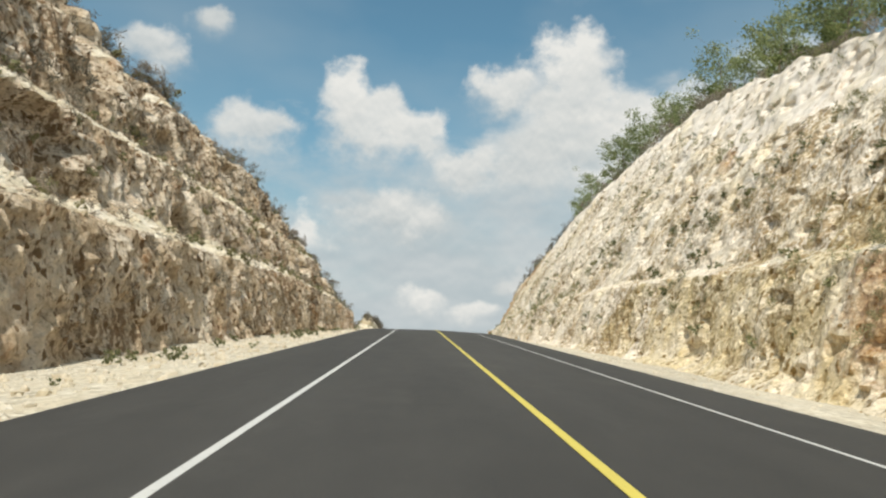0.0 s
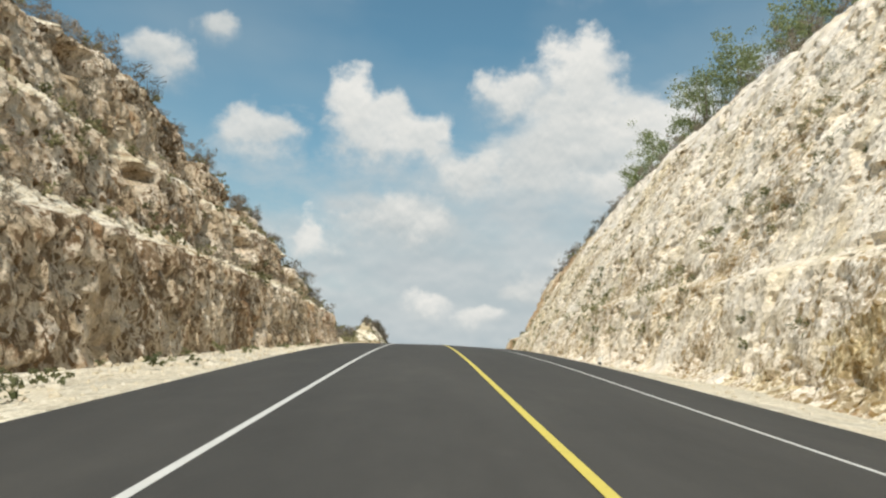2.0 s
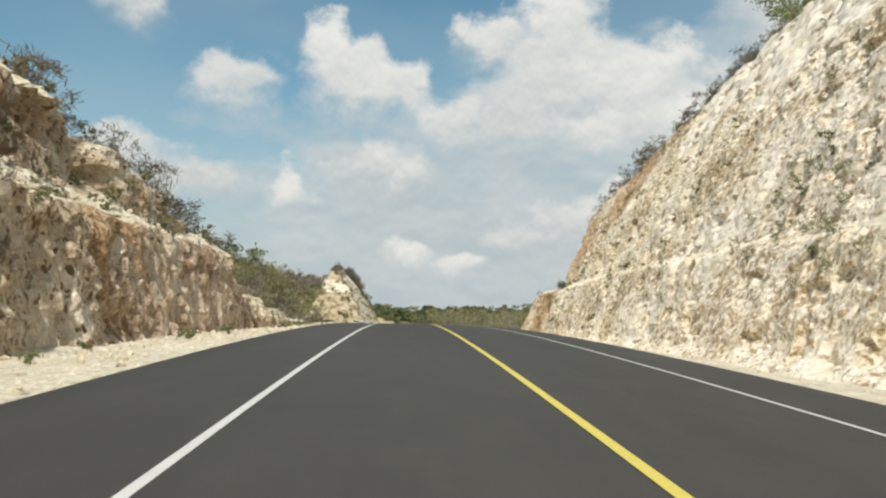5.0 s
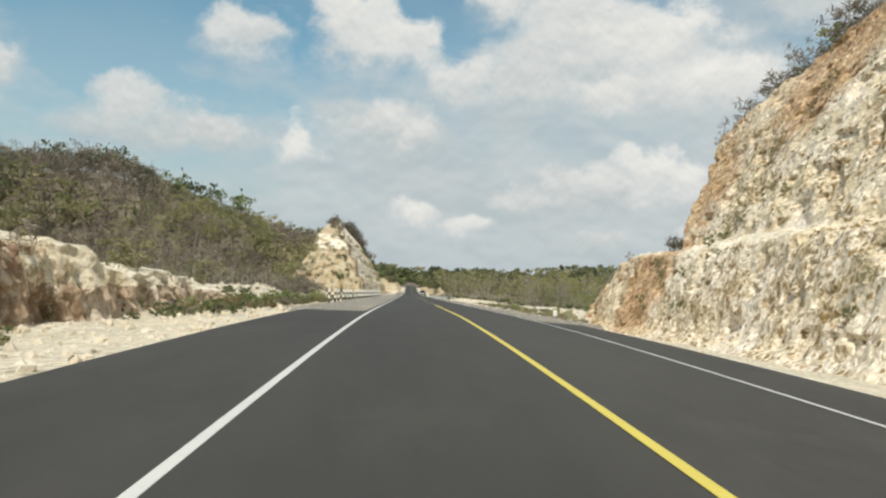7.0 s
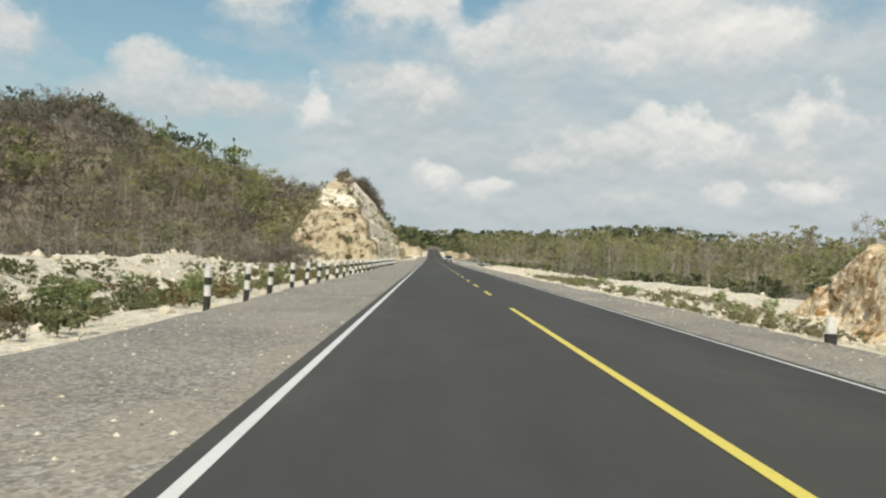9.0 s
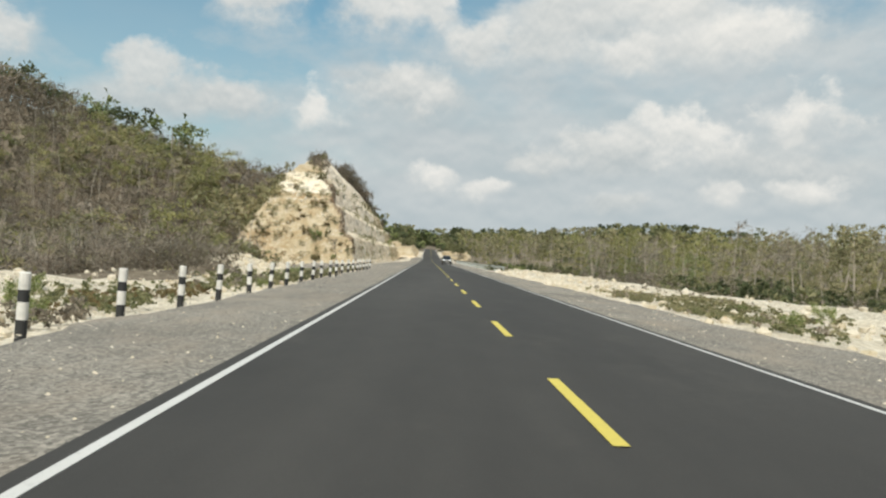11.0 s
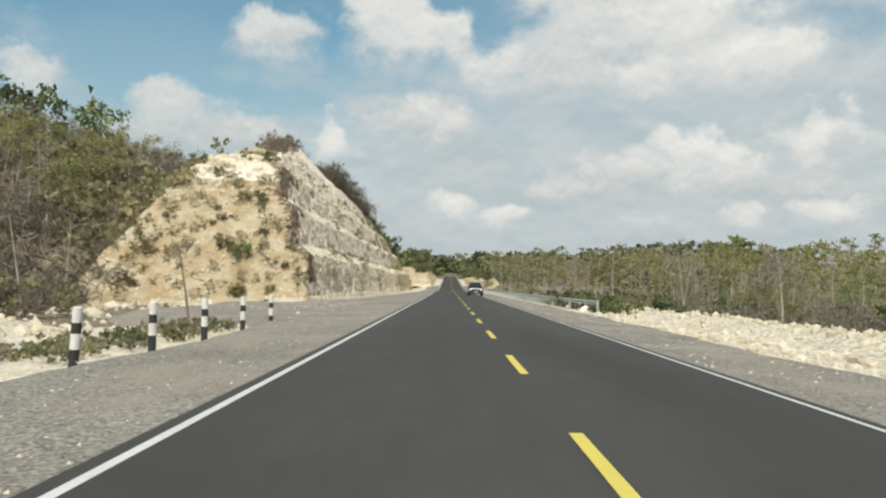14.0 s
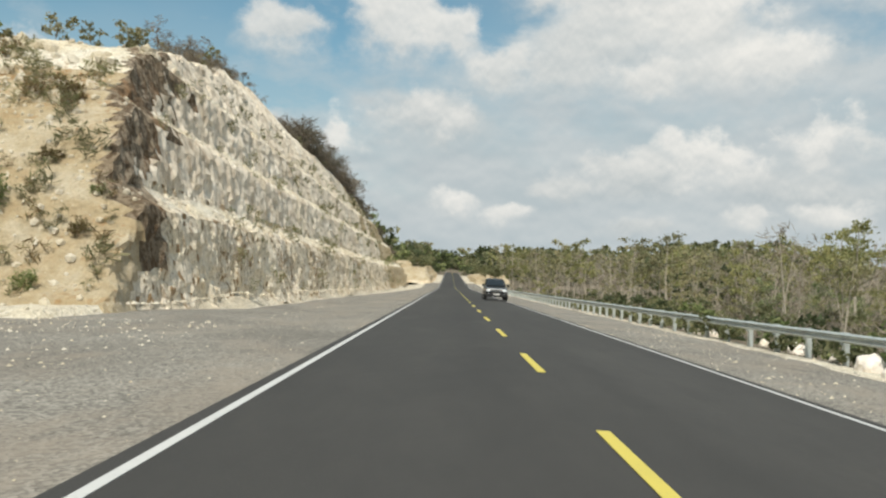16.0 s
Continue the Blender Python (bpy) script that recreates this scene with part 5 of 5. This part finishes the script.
grass = shapes(33, 4, h=0.35, trunk_r=0.008, spread=0.3, limbs=5, per=9, size=0.09, sides=3, low=0.0, sub=0)
rng = np.random.default_rng(10)
xy = np.column_stack([rng.uniform(8.3, 13, 300), rng.uniform(194, 250, 300)])
xy = xy[fbm(xy[:, 0] * 0.2, xy[:, 1] * 0.08, 0.0, 2, 61) > 0.47]
clumps("verge_grass", np.column_stack([xy, land_z(xy[:, 0], xy[:, 1])]), rng, grass, (None, leaf_olive), (0.25, 0.75), "olive grass and weeds on the verge")
xy = np.column_stack([-rng.uniform(8.2, 17, 340), rng.uniform(160, 290, 340)])
xy = xy[fbm(xy[:, 0] * 0.2, xy[:, 1] * 0.08, 0.0, 2, 62) > 0.5]
clumps("verge_grass", np.column_stack([xy, land_z(xy[:, 0], xy[:, 1])]), rng, grass, (None, leaf_weed), (0.4, 1.1), "green weeds on the rubble verge")

for n, leaf, label in ((150, leaf_weed, "green weeds round the feet of the marker posts"), (150, leaf_haze, "straw-olive weeds behind the marker posts"), (120, twig_pale, "withered weeds behind the marker posts")):
    xy = np.column_stack([-rng.uniform(8.0, 13.5, n), rng.uniform(240, 291, n)])
    xy = xy[fbm(xy[:, 0] * 0.3, xy[:, 1] * 0.15, 0.0, 2, 68) > 0.44]
    clumps("verge_grass", np.column_stack([xy, land_z(xy[:, 0], xy[:, 1])]), rng, grass, (None, leaf), (0.35, 0.95), label)

# bushes and weeds in the rubble past the ends of the cuts
rng = np.random.default_rng(14)
for k in range(14):
    y, x = 157 + k * 2.9 + rng.uniform(-0.9, 0.9), -rng.uniform(12.0, 18.0)
    m = pose(x, y, float(land_z(x, y)) - 0.03, 0, 0, rng.uniform(0, 360)) @ Matrix.Scale(rng.uniform(0.2, 0.46), 4)
    copy_thing(bush if k % 3 else dry_bush, m).matrix_basis = m
for k in range(11):
    y, x = 176 + k * 5.1 + rng.uniform(-1.5, 1.5), -rng.uniform(8.8, 11.5)
    m = pose(x, y, float(land_z(x, y)) - 0.03, 0, 0, rng.uniform(0, 360)) @ Matrix.Scale(rng.uniform(0.2, 0.45), 4)
    copy_thing(bush if k % 2 else dry_bush, m).matrix_basis = m
for n, x0, x1, y0, y1, lo, hi, leaf, seed, label in (
        (260, -16.5, -8.2, 168, 232, 0.35, 0.9, leaf_weed, 63, "green weeds on the white rubble"), (260, -16.0, -8.4, 164, 240, 0.35, 0.9, leaf_rust, 64, "rust-brown weeds on the white rubble"),
        (160, -13.5, -8.2, 166, 225, 0.4, 0.9, twig, 65, "withered weeds on the white rubble"), (700, 8.0, 13.5, 196, 255, 0.3, 0.62, leaf_haze, 66, "straw-coloured and olive weeds on the roadside bank"),
        (420, 8.2, 12.0, 196, 240, 0.3, 0.62, leaf_weed, 67, "dull green weeds on the roadside bank"),
        (220, 8.2, 14.0, 194, 262, 0.3, 0.7, twig_pale, 69, "withered pale weeds on the roadside bank")):
    xy = np.column_stack([rng.uniform(x0, x1, n), rng.uniform(y0, y1, n)])
    xy = xy[fbm(xy[:, 0] * 0.35, xy[:, 1] * 0.12, 0.0, 3, seed) > 0.49]
    clumps("verge_weeds", np.column_stack([xy, land_z(xy[:, 0], xy[:, 1])]), rng, grass, (None, leaf), (lo, hi), label)

# coarse chippings on the gravel shoulders
CHIP = (np.array([(0.5, 0, 0), (0, 0.4, 0), (-0.45, 0.1, 0), (0, -0.5, 0), (0.05, 0.05, 0.35)]), np.array([(0, 1, 4), (1, 2, 4), (2, 3, 4), (3, 0, 4)]))


def chippings(n, x0, x1, y0, y1, lo, hi, mat, label):
    x, y = rng.uniform(x0, x1, n), rng.uniform(y0, y1, n)
    z = np.where(((x < -7.6) & ((y < 303) | (y > 323) | (x < -17.5))) | (x > 6.6), land_z(x, y), road_z(y) + crown(x) - 0.02)
    v = spread_copies(CHIP, np.column_stack([x, y, z]), rng.uniform(0, 6.28, n), lo + (hi - lo) * rng.uniform(0, 1, n) ** 2.5)
    tagged(mesh_object("chippings", *v, mat), label, "gravel", kind="stuff")


chip_dark = plain("dark_chippings", (0.16, 0.15, 0.13), 0.95)
chippings(3000, -7.6, -3.82, 164, 330, 0.02, 0.08, loose_stone, "pale chippings on the gravel shoulder")
chippings(1800, -7.6, -3.82, 164, 330, 0.02, 0.08, chip_dark, "dark chippings on the gravel shoulder")
chippings(1500, -13, -7.0, 284, 345, 0.02, 0.11, chip_dark, "dark chippings on the gravel pull-in")
chippings(1000, -13, -7.0, 284, 345, 0.03, 0.14, loose_stone, "pale chippings on the gravel pull-in")
chippings(2200, -13.0, -11.2, 326, 430, 0.06, 0.32, loose_stone, "white chips along the foot of the cutting")
chippings(1100, -24.0, -8.0, 300, 326, 0.03, 0.13, loose_stone, "white chips scattered over the gravel pull-in")
chippings(2500, 3.37, 6.6, 164, 330, 0.025, 0.10, loose_stone, "pale chippings on the gravel shoulder")
chippings(1200, 3.37, 6.6, 164, 330, 0.02, 0.08, chip_dark, "dark chippings on the gravel shoulder")
chippings(4000, -13, -6.3, -10, 165, 0.04, 0.22, loose_stone, "pale chips along the foot of the cut")

for k in range(4):
    y, x = rng.uniform(166, 186), -rng.uniform(9.0, 13.0)
    copy_thing(dry_bush if k % 3 == 0 else bush, pose(x, y, 0)).matrix_basis = pose(x, y, float(land_z(x, y)), 0, 0, rng.uniform(0, 360)) @ Matrix.Scale(rng.uniform(0.2, 0.42), 4)
xy = np.column_stack([-rng.uniform(9.5, 14.5, 60), rng.uniform(165, 198, 60)])
clumps("verge_grass", np.column_stack([xy, land_z(xy[:, 0], xy[:, 1])]), rng, grass, (None, leaf_weed), (0.4, 1.0), "dull green weeds below the end of the cut")
xy = np.column_stack([-rng.uniform(8.0, 12.5, 60), rng.uniform(15, 160, 60)])
clumps("verge_grass", np.column_stack([xy, land_z(xy[:, 0], xy[:, 1])]), rng, grass, (None, leaf_weed), (0.3, 0.9), "dry tufts along the foot of the cut")
xy = np.column_stack([rng.uniform(8.5, 10.2, 170), rng.uniform(318, 430, 170)])
clumps("verge_grass", np.column_stack([xy, land_z(xy[:, 0], xy[:, 1])]), rng, grass, (None, leaf_weed), (0.7, 1.5), "green weeds under the crash barrier")
far = np.column_stack([np.concatenate([-rng.uniform(8.5, 14, 40), rng.uniform(8.0, 13, 36)]), rng.uniform(520, 600, 76)])
clumps("far_bushes", np.column_stack([far, road_z(far[:, 1]) + np.where(far[:, 0] < 0, 3.8, 1.7)]), rng, scrub, (bark_dark, leaf_weed), (0.8, 1.6), "dull green bushes on the far low cut")

# ---- roadside things ----


def lathe(bm, rings, sides):
    """A turned body from (radius, height) pairs, closed at both ends."""
    prev, first = None, None
    for r, z in rings:
        cur = [bm.verts.new((r * math.cos(2 * math.pi * i / sides), r * math.sin(2 * math.pi * i / sides), z)) for i in range(sides)]
        if prev:
            for i in range(sides):
                bm.faces.new((prev[i], prev[(i + 1) % sides], cur[(i + 1) % sides], cur[i]))
        else:
            bm.faces.new(cur[::-1])
        prev = cur
    bm.faces.new(prev)
    return bm


def box(bm, x0, x1, y0, y1, z0, z1, bevel=0.0):
    r = bmesh.ops.create_cube(bm, size=1.0)
    for v in r["verts"]:
        v.co = ((x0 + x1) / 2 + v.co.x * (x1 - x0), (y0 + y1) / 2 + v.co.y * (y1 - y0), (z0 + z1) / 2 + v.co.z * (z1 - z0))
    if bevel:
        bmesh.ops.bevel(bm, geom=list({e for v in r["verts"] for e in v.link_edges}), offset=bevel, segments=2, affect="EDGES")
    return bm


def marker_post():
    root = new("marker_post")
    bands = ((-0.25, 0.20, concrete_black), (0.20, 0.47, concrete_white), (0.47, 0.66, concrete_black), (0.66, 0.93, concrete_white))
    for i, (a, b, m) in enumerate(bands):
        top = [(0.085, b - 0.02), (0.068, b)] if i == 3 else [(0.085, b)]
        part("band", lathe(bmesh.new(), [(0.085, a)] + top, 14), m, root, "black painted band" if m is concrete_black else "white painted band")
    return tagged(root, "round concrete marker post painted black and white", "marker post", "marker posts along the road")


post = marker_post()
rng = np.random.default_rng(12)
for k in range(28):
    y = 290.2 - 3.79 * k + rng.uniform(-0.12, 0.12)
    x = -7.6 + rng.uniform(-0.06, 0.06)
    m = pose(x, y, float(road_z(y)) - 0.17, rng.uniform(-2, 2), rng.uniform(-1, 3.5), rng.uniform(0, 90))
    if k == 0:
        post.matrix_basis = m
    else:
        copy_thing(post, m)


def kilometre_stone():
    root = new("kilometre_stone")
    part("base", box(bmesh.new(), -0.13, 0.13, -0.08, 0.08, -0.2, 0.29, 0.012), concrete_black, root, "black painted foot")
    bm = box(bmesh.new(), -0.125, 0.125, -0.075, 0.075, 0.29, 0.72, 0.02)
    part("head", bm, concrete_white, root, "white painted head")
    return tagged(root, "small black and white concrete stone beside the road", "marker stone", "marker stones beside the road")


stone = kilometre_stone()
for k, (x, y, s) in enumerate(((9.1, 190.3, 1.12), (9.2, 85.5, 0.66))):
    z = float(land_z(x, y))
    m = pose(x, y, z, 0, 0, 4 * k) @ Matrix.Scale(s, 4)
    if k:
        copy_thing(stone, m)
    else:
        stone.matrix_basis = m


def guardrail():
    root = tagged(new("guardrail"), "galvanised steel crash barrier on posts at the road edge", "guardrail")
    xs = lambda y: float(np.interp(y, (317, 334, 360, 470), (9.3, 8.6, 8.2, 8.2)))
    ground = lambda y: float(land_z(xs(y), y))
    y = 317.0
    bm = bmesh.new()
    box(bm, -0.06, 0.08, -0.075, 0.075, -0.3, 0.76, 0.01)
    post_mesh = bpy.data.meshes.new("post")
    bm.to_mesh(post_mesh)
    bm.free()
    post_mesh.materials.append(steel)
    bm = box(bmesh.new(), -0.14, -0.06, -0.05, 0.05, 0.42, 0.76, 0.006)
    block_mesh = bpy.data.meshes.new("spacer")
    bm.to_mesh(block_mesh)
    bm.free()
    block_mesh.materials.append(steel)
    while y < 470:
        p = new("post", post_mesh)
        p.parent = root
        p.location = (xs(y), y, float(road_z(y)) - 0.35)
        b = new("spacer", block_mesh)
        b.parent = root
        b.location = p.location
        y += 2.0
    # the folded beam, in lengths of four metres
    section = [(0.0, -0.155), (-0.02, -0.15), (-0.11, -0.105), (-0.11, -0.075), (-0.005, -0.03), (-0.005, 0.03), (-0.11, 0.075), (-0.11, 0.105), (-0.02, 0.15), (0.0, 0.155)]
    for k in range(38):
        ys = np.linspace(316.6 + 4 * k, 320.64 + 4 * k, 5)
        v = [(xs(q) - 0.14 + a + (0.004 if k % 2 else 0), q, float(road_z(q)) - 0.35 + 0.62 + 0.84 * b) for q in ys for a, b in section]
        v += [(xs(q) - 0.136 + a + (0.004 if k % 2 else 0), q, float(road_z(q)) - 0.35 + 0.62 + 0.84 * b) for q in ys for a, b in section]
        f = grid_faces(5, len(section))
        mesh_object("beam", v, np.concatenate([f, f[:, ::-1] + 5 * len(section)]), steel, root)
    # flared end
    bm = bmesh.new()
    box(bm, xs(317) - 0.20, xs(317) - 0.12, 316.25, 316.65, float(road_z(317)) + 0.06, float(road_z(317)) + 0.44, 0.03)
    part("end_piece", bm, steel, root)
    return root


guardrail()


def boulder(x, y, s, seed, label):
    bm = bmesh.new()
    bmesh.ops.create_icosphere(bm, subdivisions=3, radius=0.5)
    for v in bm.verts:
        q = v.co * 2.1 + Vector((seed * 3.1, 0, 0))
        v.co *= 0.85 + 0.28 * noise.noise(q) + 0.16 * noise.noise(q * 2.7)
        v.co.z = max(v.co.z, -0.25)
    ob = part("boulder", bm, rock_chalk)
    ob.matrix_basis = pose(x, y, float(land_z(x, y)) + 0.12 * s, 0, 0, seed * 40) @ Matrix.Scale(s, 4)
    return tagged(ob, label, "boulder", "loose boulders by the road")


boulder(8.3, 317.2, 0.55, 1, "white limestone boulder by the end of the barrier")
boulder(8.9, 319.3, 0.8, 2, "white limestone boulder beside the barrier post")
boulder(7.6, 316.2, 0.2, 3, "small white stone on the gravel shoulder")
boulder(-6.6, 296.2, 0.3, 4, "small white stone on the gravel shoulder")
boulder(-5.0, 176.0, 0.16, 5, "small white stone on the gravel shoulder")
for k in range(9):
    boulder(9.4 + 0.35 * (k % 3), 322 + 3.4 * k, 0.45 + 0.2 * (k % 2), 10 + k, "pale limestone boulder behind the barrier")

# ---- oncoming car ----
car_paint = plain("dark_car_paint", (0.028, 0.032, 0.034), 0.25, 0.3, 0.1, 0.6)
car_glass = plain("car_glass", (0.02, 0.025, 0.028), 0.08, 0.0, 0.0, 0.8)
rubber = plain("tyre_rubber", (0.022, 0.022, 0.022), 0.85)
trim_dark = plain("dark_plastic", (0.03, 0.03, 0.03), 0.6)
lamp_glass = plain("headlamp_glass", (0.75, 0.77, 0.78), 0.12, 0.0, 0.05, 0.7)
chrome = plain("bright_metal", (0.6, 0.6, 0.6), 0.2, 1.0, 0.1)


def loft(bm, sections):
    """A closed body through cross-sections of equal count."""
    rows = [[bm.verts.new(p) for p in s] for s in sections]
    n = len(rows[0])
    for a, b in zip(rows, rows[1:]):
        for i in range(n):
            bm.faces.new((a[i], a[(i + 1) % n], b[(i + 1) % n], b[i]))
    bm.faces.new(rows[0][::-1])
    bm.faces.new(rows[-1])
    bmesh.ops.recalc_face_normals(bm, faces=bm.faces)
    return bm


def suv():
    """A dark sports utility vehicle; its front looks along -y."""
    root = new("suv")

    def body_section(y, w, zlo, zhi):
        return [(-w * 0.92, y, zlo), (-w, y, zlo + 0.12), (-w, y, zhi - 0.14), (-w * 0.90, y, zhi), (w * 0.90, y, zhi), (w, y, zhi - 0.14), (w, y, zlo + 0.12), (w * 0.92, y, zlo)]

    prof = ((-2.30, 0.78, 0.42, 0.78), (-2.20, 0.86, 0.32, 0.98), (-1.7, 0.91, 0.30, 1.06), (-0.85, 0.93, 0.30, 1.12), (0.6, 0.93, 0.30, 1.12), (1.9, 0.92, 0.30, 1.12), (2.22, 0.88, 0.36, 1.08), (2.32, 0.80, 0.46, 0.95))
    part("body", loft(bmesh.new(), [body_section(*p) for p in prof]), car_paint, root)

    def cabin_section(y, w0, w1, z0, z1):
        return [(-w0, y, z0), (-w1, y + 0.0, z1 - 0.05), (-w1 * 0.9, y, z1), (w1 * 0.9, y, z1), (w1, y, z1 - 0.05), (w0, y, z0)]

    part("cabin", loft(bmesh.new(), [cabin_section(-0.95, 0.84, 0.83, 1.10, 1.16), cabin_section(-0.15, 0.84, 0.66, 1.10, 1.72), cabin_section(1.4, 0.84, 0.66, 1.10, 1.76), cabin_section(2.1, 0.84, 0.80, 1.10, 1.22)]), car_paint, root)
    bm = bmesh.new()
    v = [bm.verts.new(p) for p in ((-0.72, -0.90, 1.21), (0.72, -0.90, 1.21), (0.60, -0.22, 1.67), (-0.60, -0.22, 1.67))]
    bm.faces.new(v)
    r = bmesh.ops.extrude_face_region(bm, geom=bm.faces[:])
    bmesh.ops.translate(bm, verts=[e for e in r["geom"] if isinstance(e, bmesh.types.BMVert)], vec=(0, -0.03, 0.02))
    bmesh.ops.recalc_face_normals(bm, faces=bm.faces)
    part("windscreen", bm, car_glass, root, "dark tinted windscreen")
    for sx in (-1, 1):
        bm = bmesh.new()
        v = [bm.verts.new((sx * a, b, c)) for a, b, c in ((0.835, -0.6, 1.17), (0.835, 1.75, 1.17), (0.70, 1.35, 1.66), (0.70, 0.0, 1.64))]
        bm.faces.new(v)
        r = bmesh.ops.extrude_face_region(bm, geom=bm.faces[:])
        bmesh.ops.translate(bm, verts=[e for e in r["geom"] if isinstance(e, bmesh.types.BMVert)], vec=(sx * 0.03, 0, 0.01))
        bmesh.ops.recalc_face_normals(bm, faces=bm.faces)
        part("side_window", bm, car_glass, root, "dark tinted side glass")
        part("headlight", box(bmesh.new(), sx * 0.66 - 0.16, sx * 0.66 + 0.16, -2.31, -2.2, 0.72, 0.90, 0.03), lamp_glass, root, "clear headlight glass")
        part("mirror", box(bmesh.new(), sx * 1.02 - 0.09, sx * 1.02 + 0.09, -0.62, -0.50, 1.12, 1.28, 0.03), car_paint, root)
        part("roof_rail", box(bmesh.new(), sx * 0.56 - 0.02, sx * 0.56 + 0.02, 0.0, 1.5, 1.76, 1.80, 0.01), trim_dark, root)
        part("fog_lamp", lathe(bmesh.new(), [(0.06, -0.03), (0.06, 0.03)], 12), lamp_glass, root).matrix_basis = pose(sx * 0.62, -2.31, 0.52, 90)
        for wy in (-1.42, 1.38):
            tyre = part("wheel", lathe(bmesh.new(), [(0.25, -0.12), (0.34, -0.11), (0.365, -0.06), (0.365, 0.06), (0.34, 0.11), (0.25, 0.12)], 22), rubber, root, "black tyre")
            tyre.matrix_basis = pose(sx * 0.84, wy, 0.365, 0, 90, 0)
            part("rim", lathe(bmesh.new(), [(0.24, -0.125), (0.20, -0.135), (0.06, -0.10), (0.06, 0.10), (0.20, 0.135), (0.24, 0.125)], 18), chrome, tyre, "light alloy rim")
    part("grille", box(bmesh.new(), -0.42, 0.42, -2.33, -2.24, 0.66, 0.88, 0.02), trim_dark, root)
    for z in (0.71, 0.77, 0.83):
        part("grille_bar", box(bmesh.new(), -0.40, 0.40, -2.345, -2.32, z - 0.012, z + 0.012), chrome, root, "bright grille bar")
    part("bumper", box(bmesh.new(), -0.86, 0.86, -2.38, -2.15, 0.34, 0.60, 0.05), trim_dark, root)
    part("number_plate", box(bmesh.new(), -0.26, 0.26, -2.395, -2.375, 0.47, 0.58), concrete_white, root, "blank pale number plate")
    return tagged(root, "dark sports utility car on the oncoming lane", "car")


car = suv()
car.matrix_basis = pose(2.38, 365.5, float(road_z(365.5)) - 0.045, 0, 0, 0)
